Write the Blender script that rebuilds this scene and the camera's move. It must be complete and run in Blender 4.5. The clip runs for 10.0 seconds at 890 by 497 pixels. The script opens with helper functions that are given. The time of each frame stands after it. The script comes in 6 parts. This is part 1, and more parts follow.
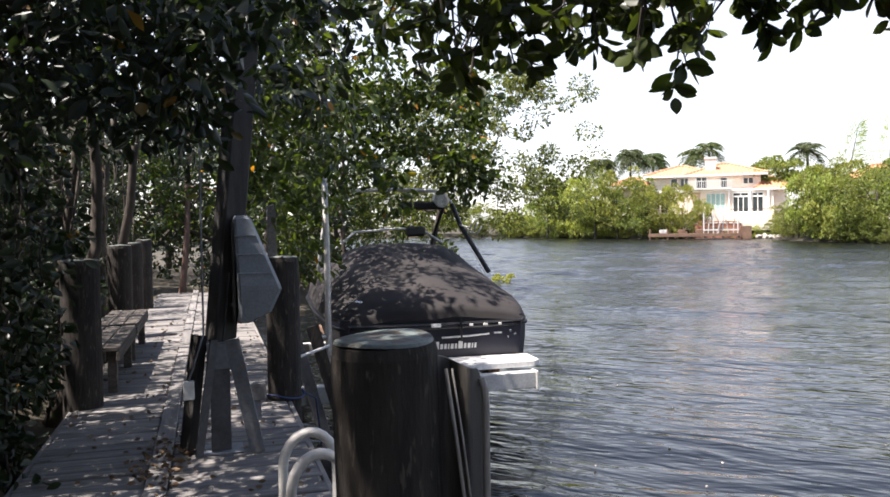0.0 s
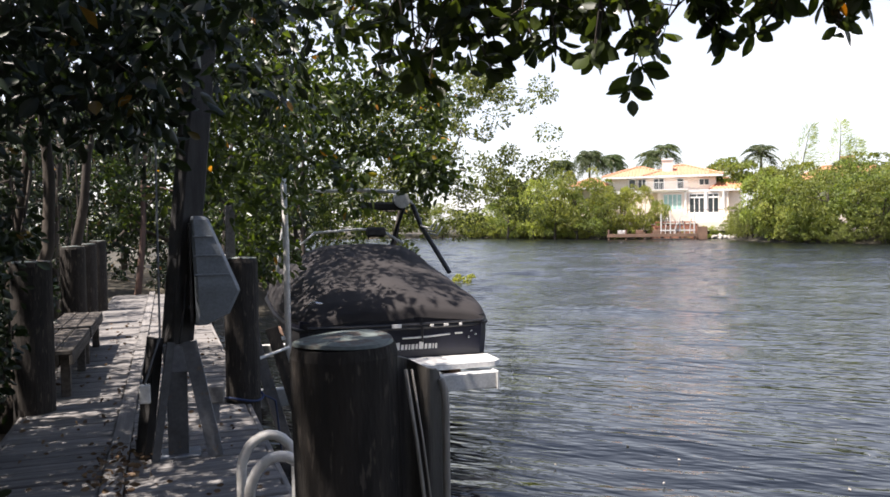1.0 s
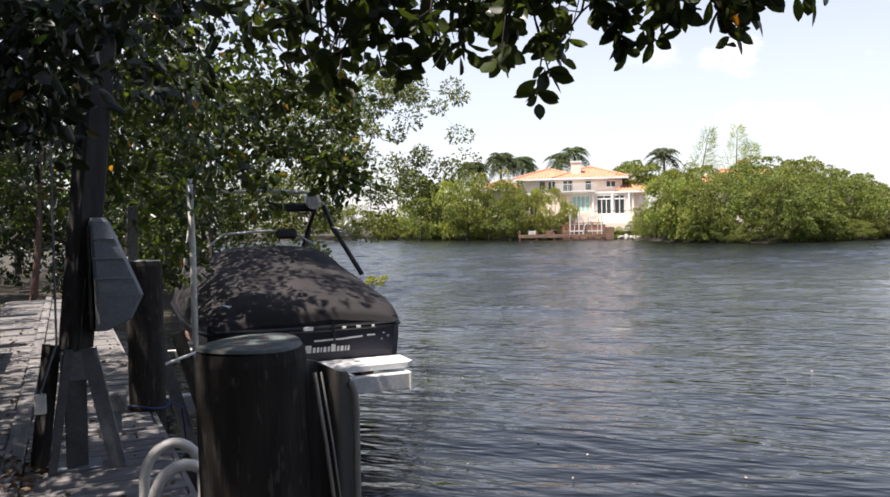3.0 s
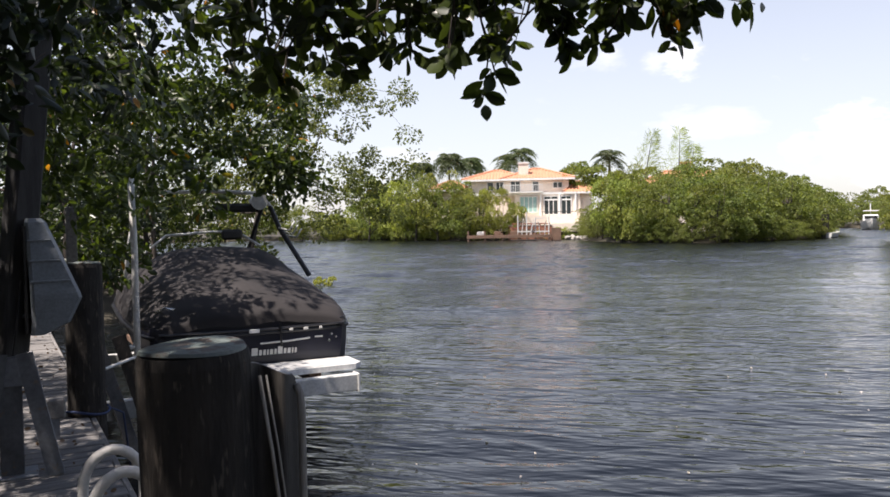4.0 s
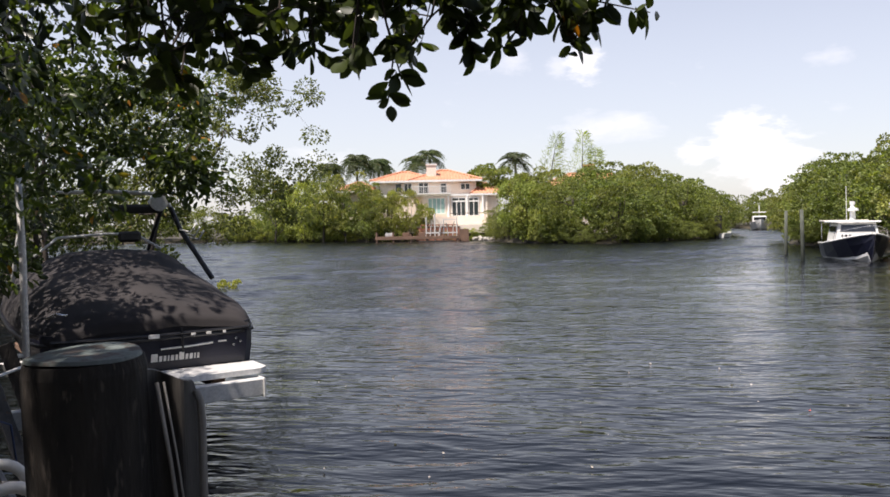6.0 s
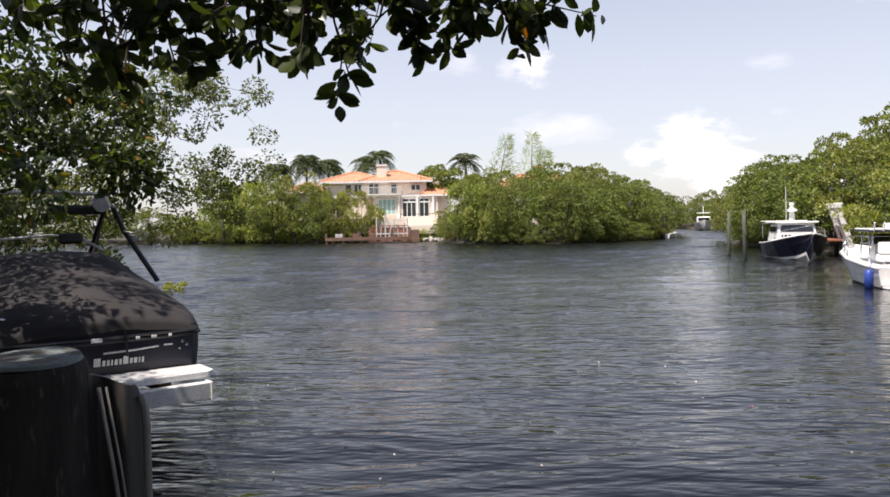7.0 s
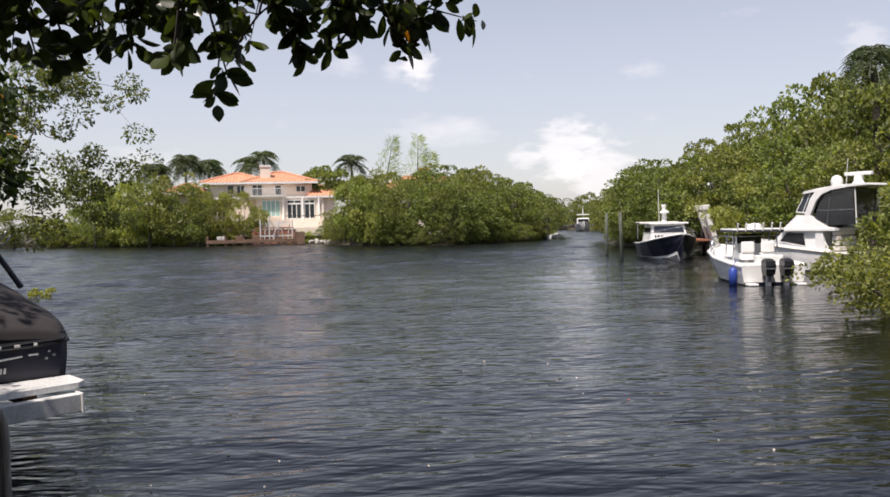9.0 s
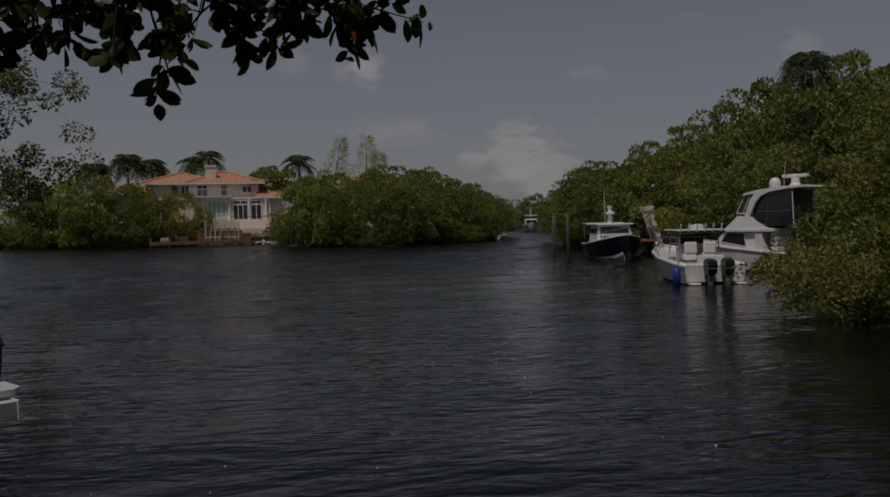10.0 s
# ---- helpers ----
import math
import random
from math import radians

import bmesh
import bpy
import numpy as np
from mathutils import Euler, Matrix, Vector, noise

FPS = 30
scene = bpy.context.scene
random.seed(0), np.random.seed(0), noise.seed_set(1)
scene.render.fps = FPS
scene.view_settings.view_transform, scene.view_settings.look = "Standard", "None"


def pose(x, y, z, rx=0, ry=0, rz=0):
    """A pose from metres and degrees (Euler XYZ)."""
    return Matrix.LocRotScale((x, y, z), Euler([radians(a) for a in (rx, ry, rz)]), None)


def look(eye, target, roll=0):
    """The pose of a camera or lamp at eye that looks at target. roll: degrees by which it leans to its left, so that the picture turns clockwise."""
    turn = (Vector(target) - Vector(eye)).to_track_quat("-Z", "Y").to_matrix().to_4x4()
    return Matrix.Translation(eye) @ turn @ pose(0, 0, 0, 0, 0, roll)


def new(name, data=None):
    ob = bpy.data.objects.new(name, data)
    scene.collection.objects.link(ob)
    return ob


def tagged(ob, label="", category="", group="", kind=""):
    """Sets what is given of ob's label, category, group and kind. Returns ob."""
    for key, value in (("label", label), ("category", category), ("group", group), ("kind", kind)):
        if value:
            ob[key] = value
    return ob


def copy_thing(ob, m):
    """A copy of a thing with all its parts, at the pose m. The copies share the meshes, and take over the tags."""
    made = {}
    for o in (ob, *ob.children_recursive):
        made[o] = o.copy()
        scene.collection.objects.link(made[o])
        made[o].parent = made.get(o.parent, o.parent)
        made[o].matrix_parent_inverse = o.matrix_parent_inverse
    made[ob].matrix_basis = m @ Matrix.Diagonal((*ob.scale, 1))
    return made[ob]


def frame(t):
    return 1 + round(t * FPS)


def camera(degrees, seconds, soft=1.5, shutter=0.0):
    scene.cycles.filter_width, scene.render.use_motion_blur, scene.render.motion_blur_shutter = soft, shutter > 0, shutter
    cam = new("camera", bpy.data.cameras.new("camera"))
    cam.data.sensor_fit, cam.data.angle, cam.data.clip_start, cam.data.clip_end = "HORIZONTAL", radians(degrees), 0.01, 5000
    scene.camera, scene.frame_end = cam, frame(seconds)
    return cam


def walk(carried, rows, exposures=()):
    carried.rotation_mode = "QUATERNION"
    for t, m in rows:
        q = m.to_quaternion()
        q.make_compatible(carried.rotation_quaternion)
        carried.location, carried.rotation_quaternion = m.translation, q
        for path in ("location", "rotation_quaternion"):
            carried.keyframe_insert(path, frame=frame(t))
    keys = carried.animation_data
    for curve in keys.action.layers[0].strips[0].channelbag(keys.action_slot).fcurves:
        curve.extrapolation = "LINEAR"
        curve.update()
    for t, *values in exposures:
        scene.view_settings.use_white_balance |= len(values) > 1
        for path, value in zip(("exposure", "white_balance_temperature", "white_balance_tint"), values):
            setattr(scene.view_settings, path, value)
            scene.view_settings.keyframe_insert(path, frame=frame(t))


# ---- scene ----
# ---- camera ----
cam = camera(58.42, 10.0, soft=1.65)
ROWS = [
    (0, -0.0, 0.0, 1.5, 88.32, 0.883, -16.526),
    (0.5, 0.0007, -0.0024, 1.5004, 88.327, 0.889, -17.956),
    (1, 0.002, -0.0046, 1.5008, 88.316, 0.888, -19.345),
    (1.5, 0.0035, -0.0064, 1.5009, 88.306, 0.904, -20.93),
    (2, 0.0059, -0.0081, 1.5008, 88.306, 0.891, -22.455),
    (2.5, 0.0089, -0.0093, 1.5008, 88.306, 0.952, -23.89),
    (4, 0.0172, -0.01, 1.5013, 88.278, 1.036, -29.288),
    (4.5, 0.0208, -0.0099, 1.501, 88.269, 1.043, -30.894),
    (5, 0.0238, -0.0099, 1.5009, 88.262, 1.073, -32.439),
    (5.5, 0.0261, -0.0105, 1.5004, 88.254, 1.103, -34.216),
    (7, 0.0294, -0.0149, 1.5001, 88.244, 1.2, -39.426),
    (7.5, 0.0314, -0.0162, 1.5004, 88.224, 1.265, -41.681),
    (8, 0.0339, -0.0173, 1.5009, 88.222, 1.277, -43.703),
    (8.5, 0.037, -0.0184, 1.501, 88.213, 1.308, -45.64),
    (9, 0.0403, -0.0192, 1.5015, 88.185, 1.342, -47.569),
    (9.5, 0.0438, -0.0198, 1.5021, 88.188, 1.341, -49.398),
    (10, 0.0472, -0.0201, 1.5029, 88.167, 1.372, -51.245),
]
EXPOSURES = [(0.0, 1.54, 6600, 16), (1.0, 1.34, 6600, 16), (2.5, 1.1, 6600, 16), (5.5, 0.79, 6650, 17), (9.2, 0.45, 6650, 17), (9.5, -0.2, 6650, 17), (10.0, -1.8, 6650, 17)]
walk(cam, [(t, pose(x, y, z, rx, ry, rz)) for t, x, y, z, rx, ry, rz in ROWS], EXPOSURES)

# ---- world and sun ----
SUN_AZ, SUN_EL = 97.0, 65.0      # degrees left of +Y, and above the horizon
WATER = -0.7
sun_dir = Vector((-math.sin(radians(SUN_AZ)) * math.cos(radians(SUN_EL)), math.cos(radians(SUN_AZ)) * math.cos(radians(SUN_EL)), math.sin(radians(SUN_EL))))


def make_world():
    w = bpy.data.worlds.new("sky")
    scene.world = w
    w.use_nodes = True
    nt = w.node_tree
    nt.nodes.clear()
    out = nt.nodes.new("ShaderNodeOutputWorld")
    bg = nt.nodes.new("ShaderNodeBackground")
    sky = nt.nodes.new("ShaderNodeTexSky")
    sky.sky_type = "NISHITA"
    sky.sun_disc = False
    sky.sun_elevation = radians(SUN_EL)
    sky.sun_rotation = radians(-SUN_AZ)
    sky.air_density, sky.dust_density, sky.ozone_density = 1.0, 1.2, 1.0
    # thin haze and clouds
    co = nt.nodes.new("ShaderNodeTexCoord")
    mp = nt.nodes.new("ShaderNodeMapping")
    mp.inputs["Scale"].default_value = (1.0, 1.0, 2.6)
    n = nt.nodes.new("ShaderNodeTexNoise")
    n.inputs["Scale"].default_value = 5.5
    n.inputs["Detail"].default_value = 9
    n.inputs["Roughness"].default_value = 0.55
    nt.links.new(co.outputs["Generated"], mp.inputs["Vector"])
    nt.links.new(mp.outputs["Vector"], n.inputs["Vector"])
    r = nt.nodes.new("ShaderNodeMapRange")
    r.inputs["From Min"].default_value, r.inputs["From Max"].default_value = 0.6, 0.84
    r.inputs["To Min"].default_value, r.inputs["To Max"].default_value = 0.42, 0.98
    nt.links.new(n.outputs["Fac"], r.inputs["Value"])
    mix = nt.nodes.new("ShaderNodeMixRGB")
    mix.inputs["Color2"].default_value = (8.6, 8.7, 8.9, 1)
    up = nt.nodes.new("ShaderNodeSeparateXYZ")
    nt.links.new(co.outputs["Generated"], up.inputs[0])
    thin = nt.nodes.new("ShaderNodeMapRange")
    thin.interpolation_type = "SMOOTHSTEP"
    thin.inputs["From Min"].default_value, thin.inputs["From Max"].default_value = 0.12, 0.6
    thin.inputs["To Min"].default_value, thin.inputs["To Max"].default_value = 1.0, 0.12
    nt.links.new(up.outputs["Z"], thin.inputs["Value"])
    haze = nt.nodes.new("ShaderNodeMath")
    haze.operation = "MULTIPLY"
    nt.links.new(r.outputs["Result"], haze.inputs[0])
    nt.links.new(thin.outputs["Result"], haze.inputs[1])
    nt.links.new(haze.outputs[0], mix.inputs["Fac"])
    nt.links.new(sky.outputs["Color"], mix.inputs["Color1"])
    col = mix.outputs["Color"]
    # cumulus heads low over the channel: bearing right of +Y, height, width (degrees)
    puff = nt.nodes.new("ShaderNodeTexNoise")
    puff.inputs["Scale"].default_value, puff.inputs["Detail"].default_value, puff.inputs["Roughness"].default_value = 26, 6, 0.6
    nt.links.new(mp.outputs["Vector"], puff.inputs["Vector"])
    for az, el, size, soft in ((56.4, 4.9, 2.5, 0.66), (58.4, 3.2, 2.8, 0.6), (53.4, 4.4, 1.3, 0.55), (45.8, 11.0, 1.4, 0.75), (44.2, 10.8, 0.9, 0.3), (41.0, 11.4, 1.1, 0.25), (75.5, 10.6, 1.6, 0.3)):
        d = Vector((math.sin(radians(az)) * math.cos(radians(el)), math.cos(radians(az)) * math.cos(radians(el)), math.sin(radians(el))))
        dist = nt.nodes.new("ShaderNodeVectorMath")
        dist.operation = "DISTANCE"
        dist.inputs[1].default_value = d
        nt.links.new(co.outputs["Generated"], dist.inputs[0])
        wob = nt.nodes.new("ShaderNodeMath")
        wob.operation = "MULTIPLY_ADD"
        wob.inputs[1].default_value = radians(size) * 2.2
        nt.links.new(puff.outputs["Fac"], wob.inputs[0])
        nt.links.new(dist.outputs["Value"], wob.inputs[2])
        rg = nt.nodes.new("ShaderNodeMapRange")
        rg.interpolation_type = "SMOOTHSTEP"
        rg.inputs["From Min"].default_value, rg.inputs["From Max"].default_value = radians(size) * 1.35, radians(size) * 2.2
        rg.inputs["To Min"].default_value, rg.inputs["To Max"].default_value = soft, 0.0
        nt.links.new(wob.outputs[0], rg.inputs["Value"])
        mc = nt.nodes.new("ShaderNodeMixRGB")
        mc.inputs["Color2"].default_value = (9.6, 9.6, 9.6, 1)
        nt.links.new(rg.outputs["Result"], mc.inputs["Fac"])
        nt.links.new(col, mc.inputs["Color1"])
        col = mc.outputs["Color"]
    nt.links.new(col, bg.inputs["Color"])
    bg.inputs["Strength"].default_value = 0.082
    nt.links.new(bg.outputs["Background"], out.inputs["Surface"])


make_world()
sun = new("sun", bpy.data.lights.new("sun", "SUN"))
sun.data.energy, sun.data.angle, sun.data.color = 5.0, radians(0.6), (1.0, 0.95, 0.87)
sun.matrix_world = look((0, 0, 60), Vector((0, 0, 60)) - sun_dir)


# ---- materials ----
def nodes_of(name):
    m = bpy.data.materials.new(name)
    m.use_nodes = True
    nt = m.node_tree
    return m, nt, nt.nodes["Principled BSDF"]


def mat(name, a, b=None, rough=0.6, metal=0.0, scale=3.0, stretch=(1, 1, 1), bump=0.15, fine=60.0, vary=0.0, coat=0.0, wear=None, wear_at=0.62):
    """Two-tone surface: broad stains between colours a and b, fine grain in the relief, optional worn colour."""
    m, nt, p = nodes_of(name)
    L, N = nt.links.new, nt.nodes.new
    b = b or tuple(c * 0.8 for c in a)
    co = N("ShaderNodeTexCoord")
    mp = N("ShaderNodeMapping")
    mp.inputs["Scale"].default_value = stretch
    L(co.outputs["Object"], mp.inputs["Vector"])
    info = N("ShaderNodeObjectInfo")
    off = N("ShaderNodeVectorMath")
    off.operation = "ADD"
    mul = N("ShaderNodeMath")
    mul.operation = "MULTIPLY"
    mul.inputs[1].default_value = 37.0
    L(info.outputs["Random"], mul.inputs[0])
    L(mp.outputs["Vector"], off.inputs[0])
    L(mul.outputs[0], off.inputs[1])
    big = N("ShaderNodeTexNoise")
    big.inputs["Scale"].default_value, big.inputs["Detail"].default_value = scale, 5
    sm = N("ShaderNodeTexNoise")
    sm.inputs["Scale"].default_value, sm.inputs["Detail"].default_value = fine, 4
    L(off.outputs[0], big.inputs["Vector"])
    L(off.outputs[0], sm.inputs["Vector"])
    ramp = N("ShaderNodeMapRange")
    ramp.inputs["From Min"].default_value, ramp.inputs["From Max"].default_value = 0.35, 0.65
    L(big.outputs["Fac"], ramp.inputs["Value"])
    mix = N("ShaderNodeMixRGB")
    mix.inputs["Color1"].default_value, mix.inputs["Color2"].default_value = (*a, 1), (*b, 1)
    L(ramp.outputs["Result"], mix.inputs["Fac"])
    col = mix.outputs["Color"]
    grain = N("ShaderNodeMapRange")
    grain.inputs["From Min"].default_value, grain.inputs["From Max"].default_value = 0.3, 0.7
    grain.inputs["To Min"].default_value, grain.inputs["To Max"].default_value = 0.82, 1.12
    L(sm.outputs["Fac"], grain.inputs["Value"])
    g = N("ShaderNodeMixRGB")
    g.blend_type = "MULTIPLY"
    g.inputs["Fac"].default_value = 1
    L(col, g.inputs["Color1"])
    L(grain.outputs["Result"], g.inputs["Color2"])
    col = g.outputs["Color"]
    if wear:
        wr = N("ShaderNodeMapRange")
        wr.inputs["From Min"].default_value, wr.inputs["From Max"].default_value = wear_at, wear_at + 0.06
        wn = N("ShaderNodeTexNoise")
        wn.inputs["Scale"].default_value, wn.inputs["Detail"].default_value = scale * 3.1, 6
        L(off.outputs[0], wn.inputs["Vector"])
        L(wn.outputs["Fac"], wr.inputs["Value"])
        wm = N("ShaderNodeMixRGB")
        wm.inputs["Color2"].default_value = (*wear, 1)
        L(wr.outputs["Result"], wm.inputs["Fac"])
        L(col, wm.inputs["Color1"])
        col = wm.outputs["Color"]
    if vary:
        hv = N("ShaderNodeHueSaturation")
        vr = N("ShaderNodeMapRange")
        vr.inputs["To Min"].default_value, vr.inputs["To Max"].default_value = 1 - vary, 1 + vary
        L(info.outputs["Random"], vr.inputs["Value"])
        L(vr.outputs["Result"], hv.inputs["Value"])
        L(col, hv.inputs["Color"])
        col = hv.outputs["Color"]
    L(col, p.inputs["Base Color"])
    rr = N("ShaderNodeMapRange")
    rr.inputs["To Min"].default_value, rr.inputs["To Max"].default_value = max(rough - 0.12, 0.03), min(rough + 0.12, 1)
    L(big.outputs["Fac"], rr.inputs["Value"])
    L(rr.outputs["Result"], p.inputs["Roughness"])
    p.inputs["Metallic"].default_value = metal
    p.inputs["Coat Weight"].default_value = coat
    if bump:
        bn = N("ShaderNodeBump")
        bn.inputs["Strength"].default_value, bn.inputs["Distance"].default_value = bump, 0.01
        L(sm.outputs["Fac"], bn.inputs["Height"])
        L(bn.outputs["Normal"], p.inputs["Normal"])
    return m


def leaf_mat(name, dark, light, warm, gloss=0.4, glow=0.45, warm_at=0.985):
    """Leaves: every leaf its own tone, light shines through."""
    m, nt, p = nodes_of(name)
    L, N = nt.links.new, nt.nodes.new
    geo = N("ShaderNodeNewGeometry")
    ramp = N("ShaderNodeValToRGB")
    e = ramp.color_ramp.elements
    e[0].color, e[1].color = (*dark, 1), (*light, 1)
    e[1].position = 0.93
    k = ramp.color_ramp.elements.new(warm_at)
    k.color = (*light, 1)
    k = ramp.color_ramp.elements.new(min(warm_at + 0.004, 1))
    k.color = (*warm, 1)
    L(geo.outputs["Random Per Island"], ramp.inputs["Fac"])
    info = N("ShaderNodeObjectInfo")
    hv = N("ShaderNodeHueSaturation")
    vr = N("ShaderNodeMapRange")
    vr.inputs["To Min"].default_value, vr.inputs["To Max"].default_value = 0.82, 1.18
    L(info.outputs["Random"], vr.inputs["Value"])
    L(vr.outputs["Result"], hv.inputs["Value"])
    turn = N("ShaderNodeMath")
    turn.operation = "MULTIPLY"
    turn.inputs[1].default_value = 7.31
    L(info.outputs["Random"], turn.inputs[0])
    frac = N("ShaderNodeMath")
    frac.operation = "FRACT"
    L(turn.outputs[0], frac.inputs[0])
    hue = N("ShaderNodeMapRange")
    hue.inputs["To Min"].default_value, hue.inputs["To Max"].default_value = 0.478, 0.512
    L(frac.outputs[0], hue.inputs["Value"])
    L(hue.outputs["Result"], hv.inputs["Hue"])
    L(ramp.outputs["Color"], hv.inputs["Color"])
    L(hv.outputs["Color"], p.inputs["Base Color"])
    p.inputs["Roughness"].default_value = gloss
    tr = N("ShaderNodeBsdfTranslucent")
    tc = N("ShaderNodeMixRGB")
    tc.blend_type = "MULTIPLY"
    tc.inputs["Fac"].default_value = 1
    tc.inputs["Color2"].default_value = (2.0, 2.0, 0.7, 1)
    L(hv.outputs["Color"], tc.inputs["Color1"])
    L(tc.outputs["Color"], tr.inputs["Color"])
    mx = N("ShaderNodeMixShader")
    mx.inputs["Fac"].default_value = glow
    L(p.outputs["BSDF"], mx.inputs[1])
    L(tr.outputs["BSDF"], mx.inputs[2])
    L(mx.outputs["Shader"], nt.nodes["Material Output"].inputs["Surface"])
    return m


def water_mat():
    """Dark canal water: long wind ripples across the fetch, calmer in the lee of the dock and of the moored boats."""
    m, nt, p = nodes_of("canal_water")
    L, N = nt.links.new, nt.nodes.new
    p.inputs["Base Color"].default_value = (0.004, 0.0048, 0.006, 1)
    p.inputs["IOR"].default_value = 1.33
    p.inputs["Specular IOR Level"].default_value = 0.5
    co = N("ShaderNodeTexCoord")

    def math_node(op, a, b):
        n = N("ShaderNodeMath")
        n.operation = op
        for sock, v in zip(n.inputs, (a, b)):
            if isinstance(v, (int, float)):
                sock.default_value = v
            else:
                L(v, sock)
        return n.outputs[0]

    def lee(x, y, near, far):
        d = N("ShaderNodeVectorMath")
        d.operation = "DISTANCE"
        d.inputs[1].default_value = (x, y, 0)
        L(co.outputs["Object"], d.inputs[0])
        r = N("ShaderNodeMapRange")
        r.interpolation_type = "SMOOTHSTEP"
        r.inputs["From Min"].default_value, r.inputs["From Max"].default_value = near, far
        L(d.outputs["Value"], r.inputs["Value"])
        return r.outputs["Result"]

    def ripple(along, across, amount, turn, detail=1.5, distortion=0.4):
        mp = N("ShaderNodeMapping")
        mp.vector_type = "TEXTURE"
        mp.inputs["Rotation"].default_value = (0, 0, radians(turn))
        mp.inputs["Scale"].default_value = (1 / along, 1 / across, 1)
        L(co.outputs["Object"], mp.inputs["Vector"])
        n = N("ShaderNodeTexNoise")
        n.inputs["Scale"].default_value, n.inputs["Detail"].default_value, n.inputs["Distortion"].default_value = 1.0, detail, distortion
        L(mp.outputs["Vector"], n.inputs["Vector"])
        return math_node("MULTIPLY", n.outputs["Fac"], amount)
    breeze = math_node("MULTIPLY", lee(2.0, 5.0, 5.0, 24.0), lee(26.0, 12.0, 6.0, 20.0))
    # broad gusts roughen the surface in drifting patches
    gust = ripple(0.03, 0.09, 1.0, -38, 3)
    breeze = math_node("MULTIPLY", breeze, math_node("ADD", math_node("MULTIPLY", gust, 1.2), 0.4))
    swell = math_node("ADD", ripple(0.3, 1.3, 0.025, -48), ripple(0.6, 2.8, 0.045, -30))
    chop = math_node("ADD", ripple(1.5, 5.2, 0.04, -50), ripple(4.5, 11.0, 0.012, -36))
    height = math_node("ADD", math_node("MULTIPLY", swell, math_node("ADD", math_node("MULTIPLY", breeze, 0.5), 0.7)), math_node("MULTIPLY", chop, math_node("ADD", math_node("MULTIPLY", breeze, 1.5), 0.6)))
    bn = N("ShaderNodeBump")
    bn.inputs["Strength"].default_value, bn.inputs["Distance"].default_value = 1.0, 1.0
    L(height, bn.inputs["Height"])
    L(bn.outputs["Normal"], p.inputs["Normal"])
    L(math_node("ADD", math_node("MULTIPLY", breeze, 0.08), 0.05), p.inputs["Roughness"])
    return m


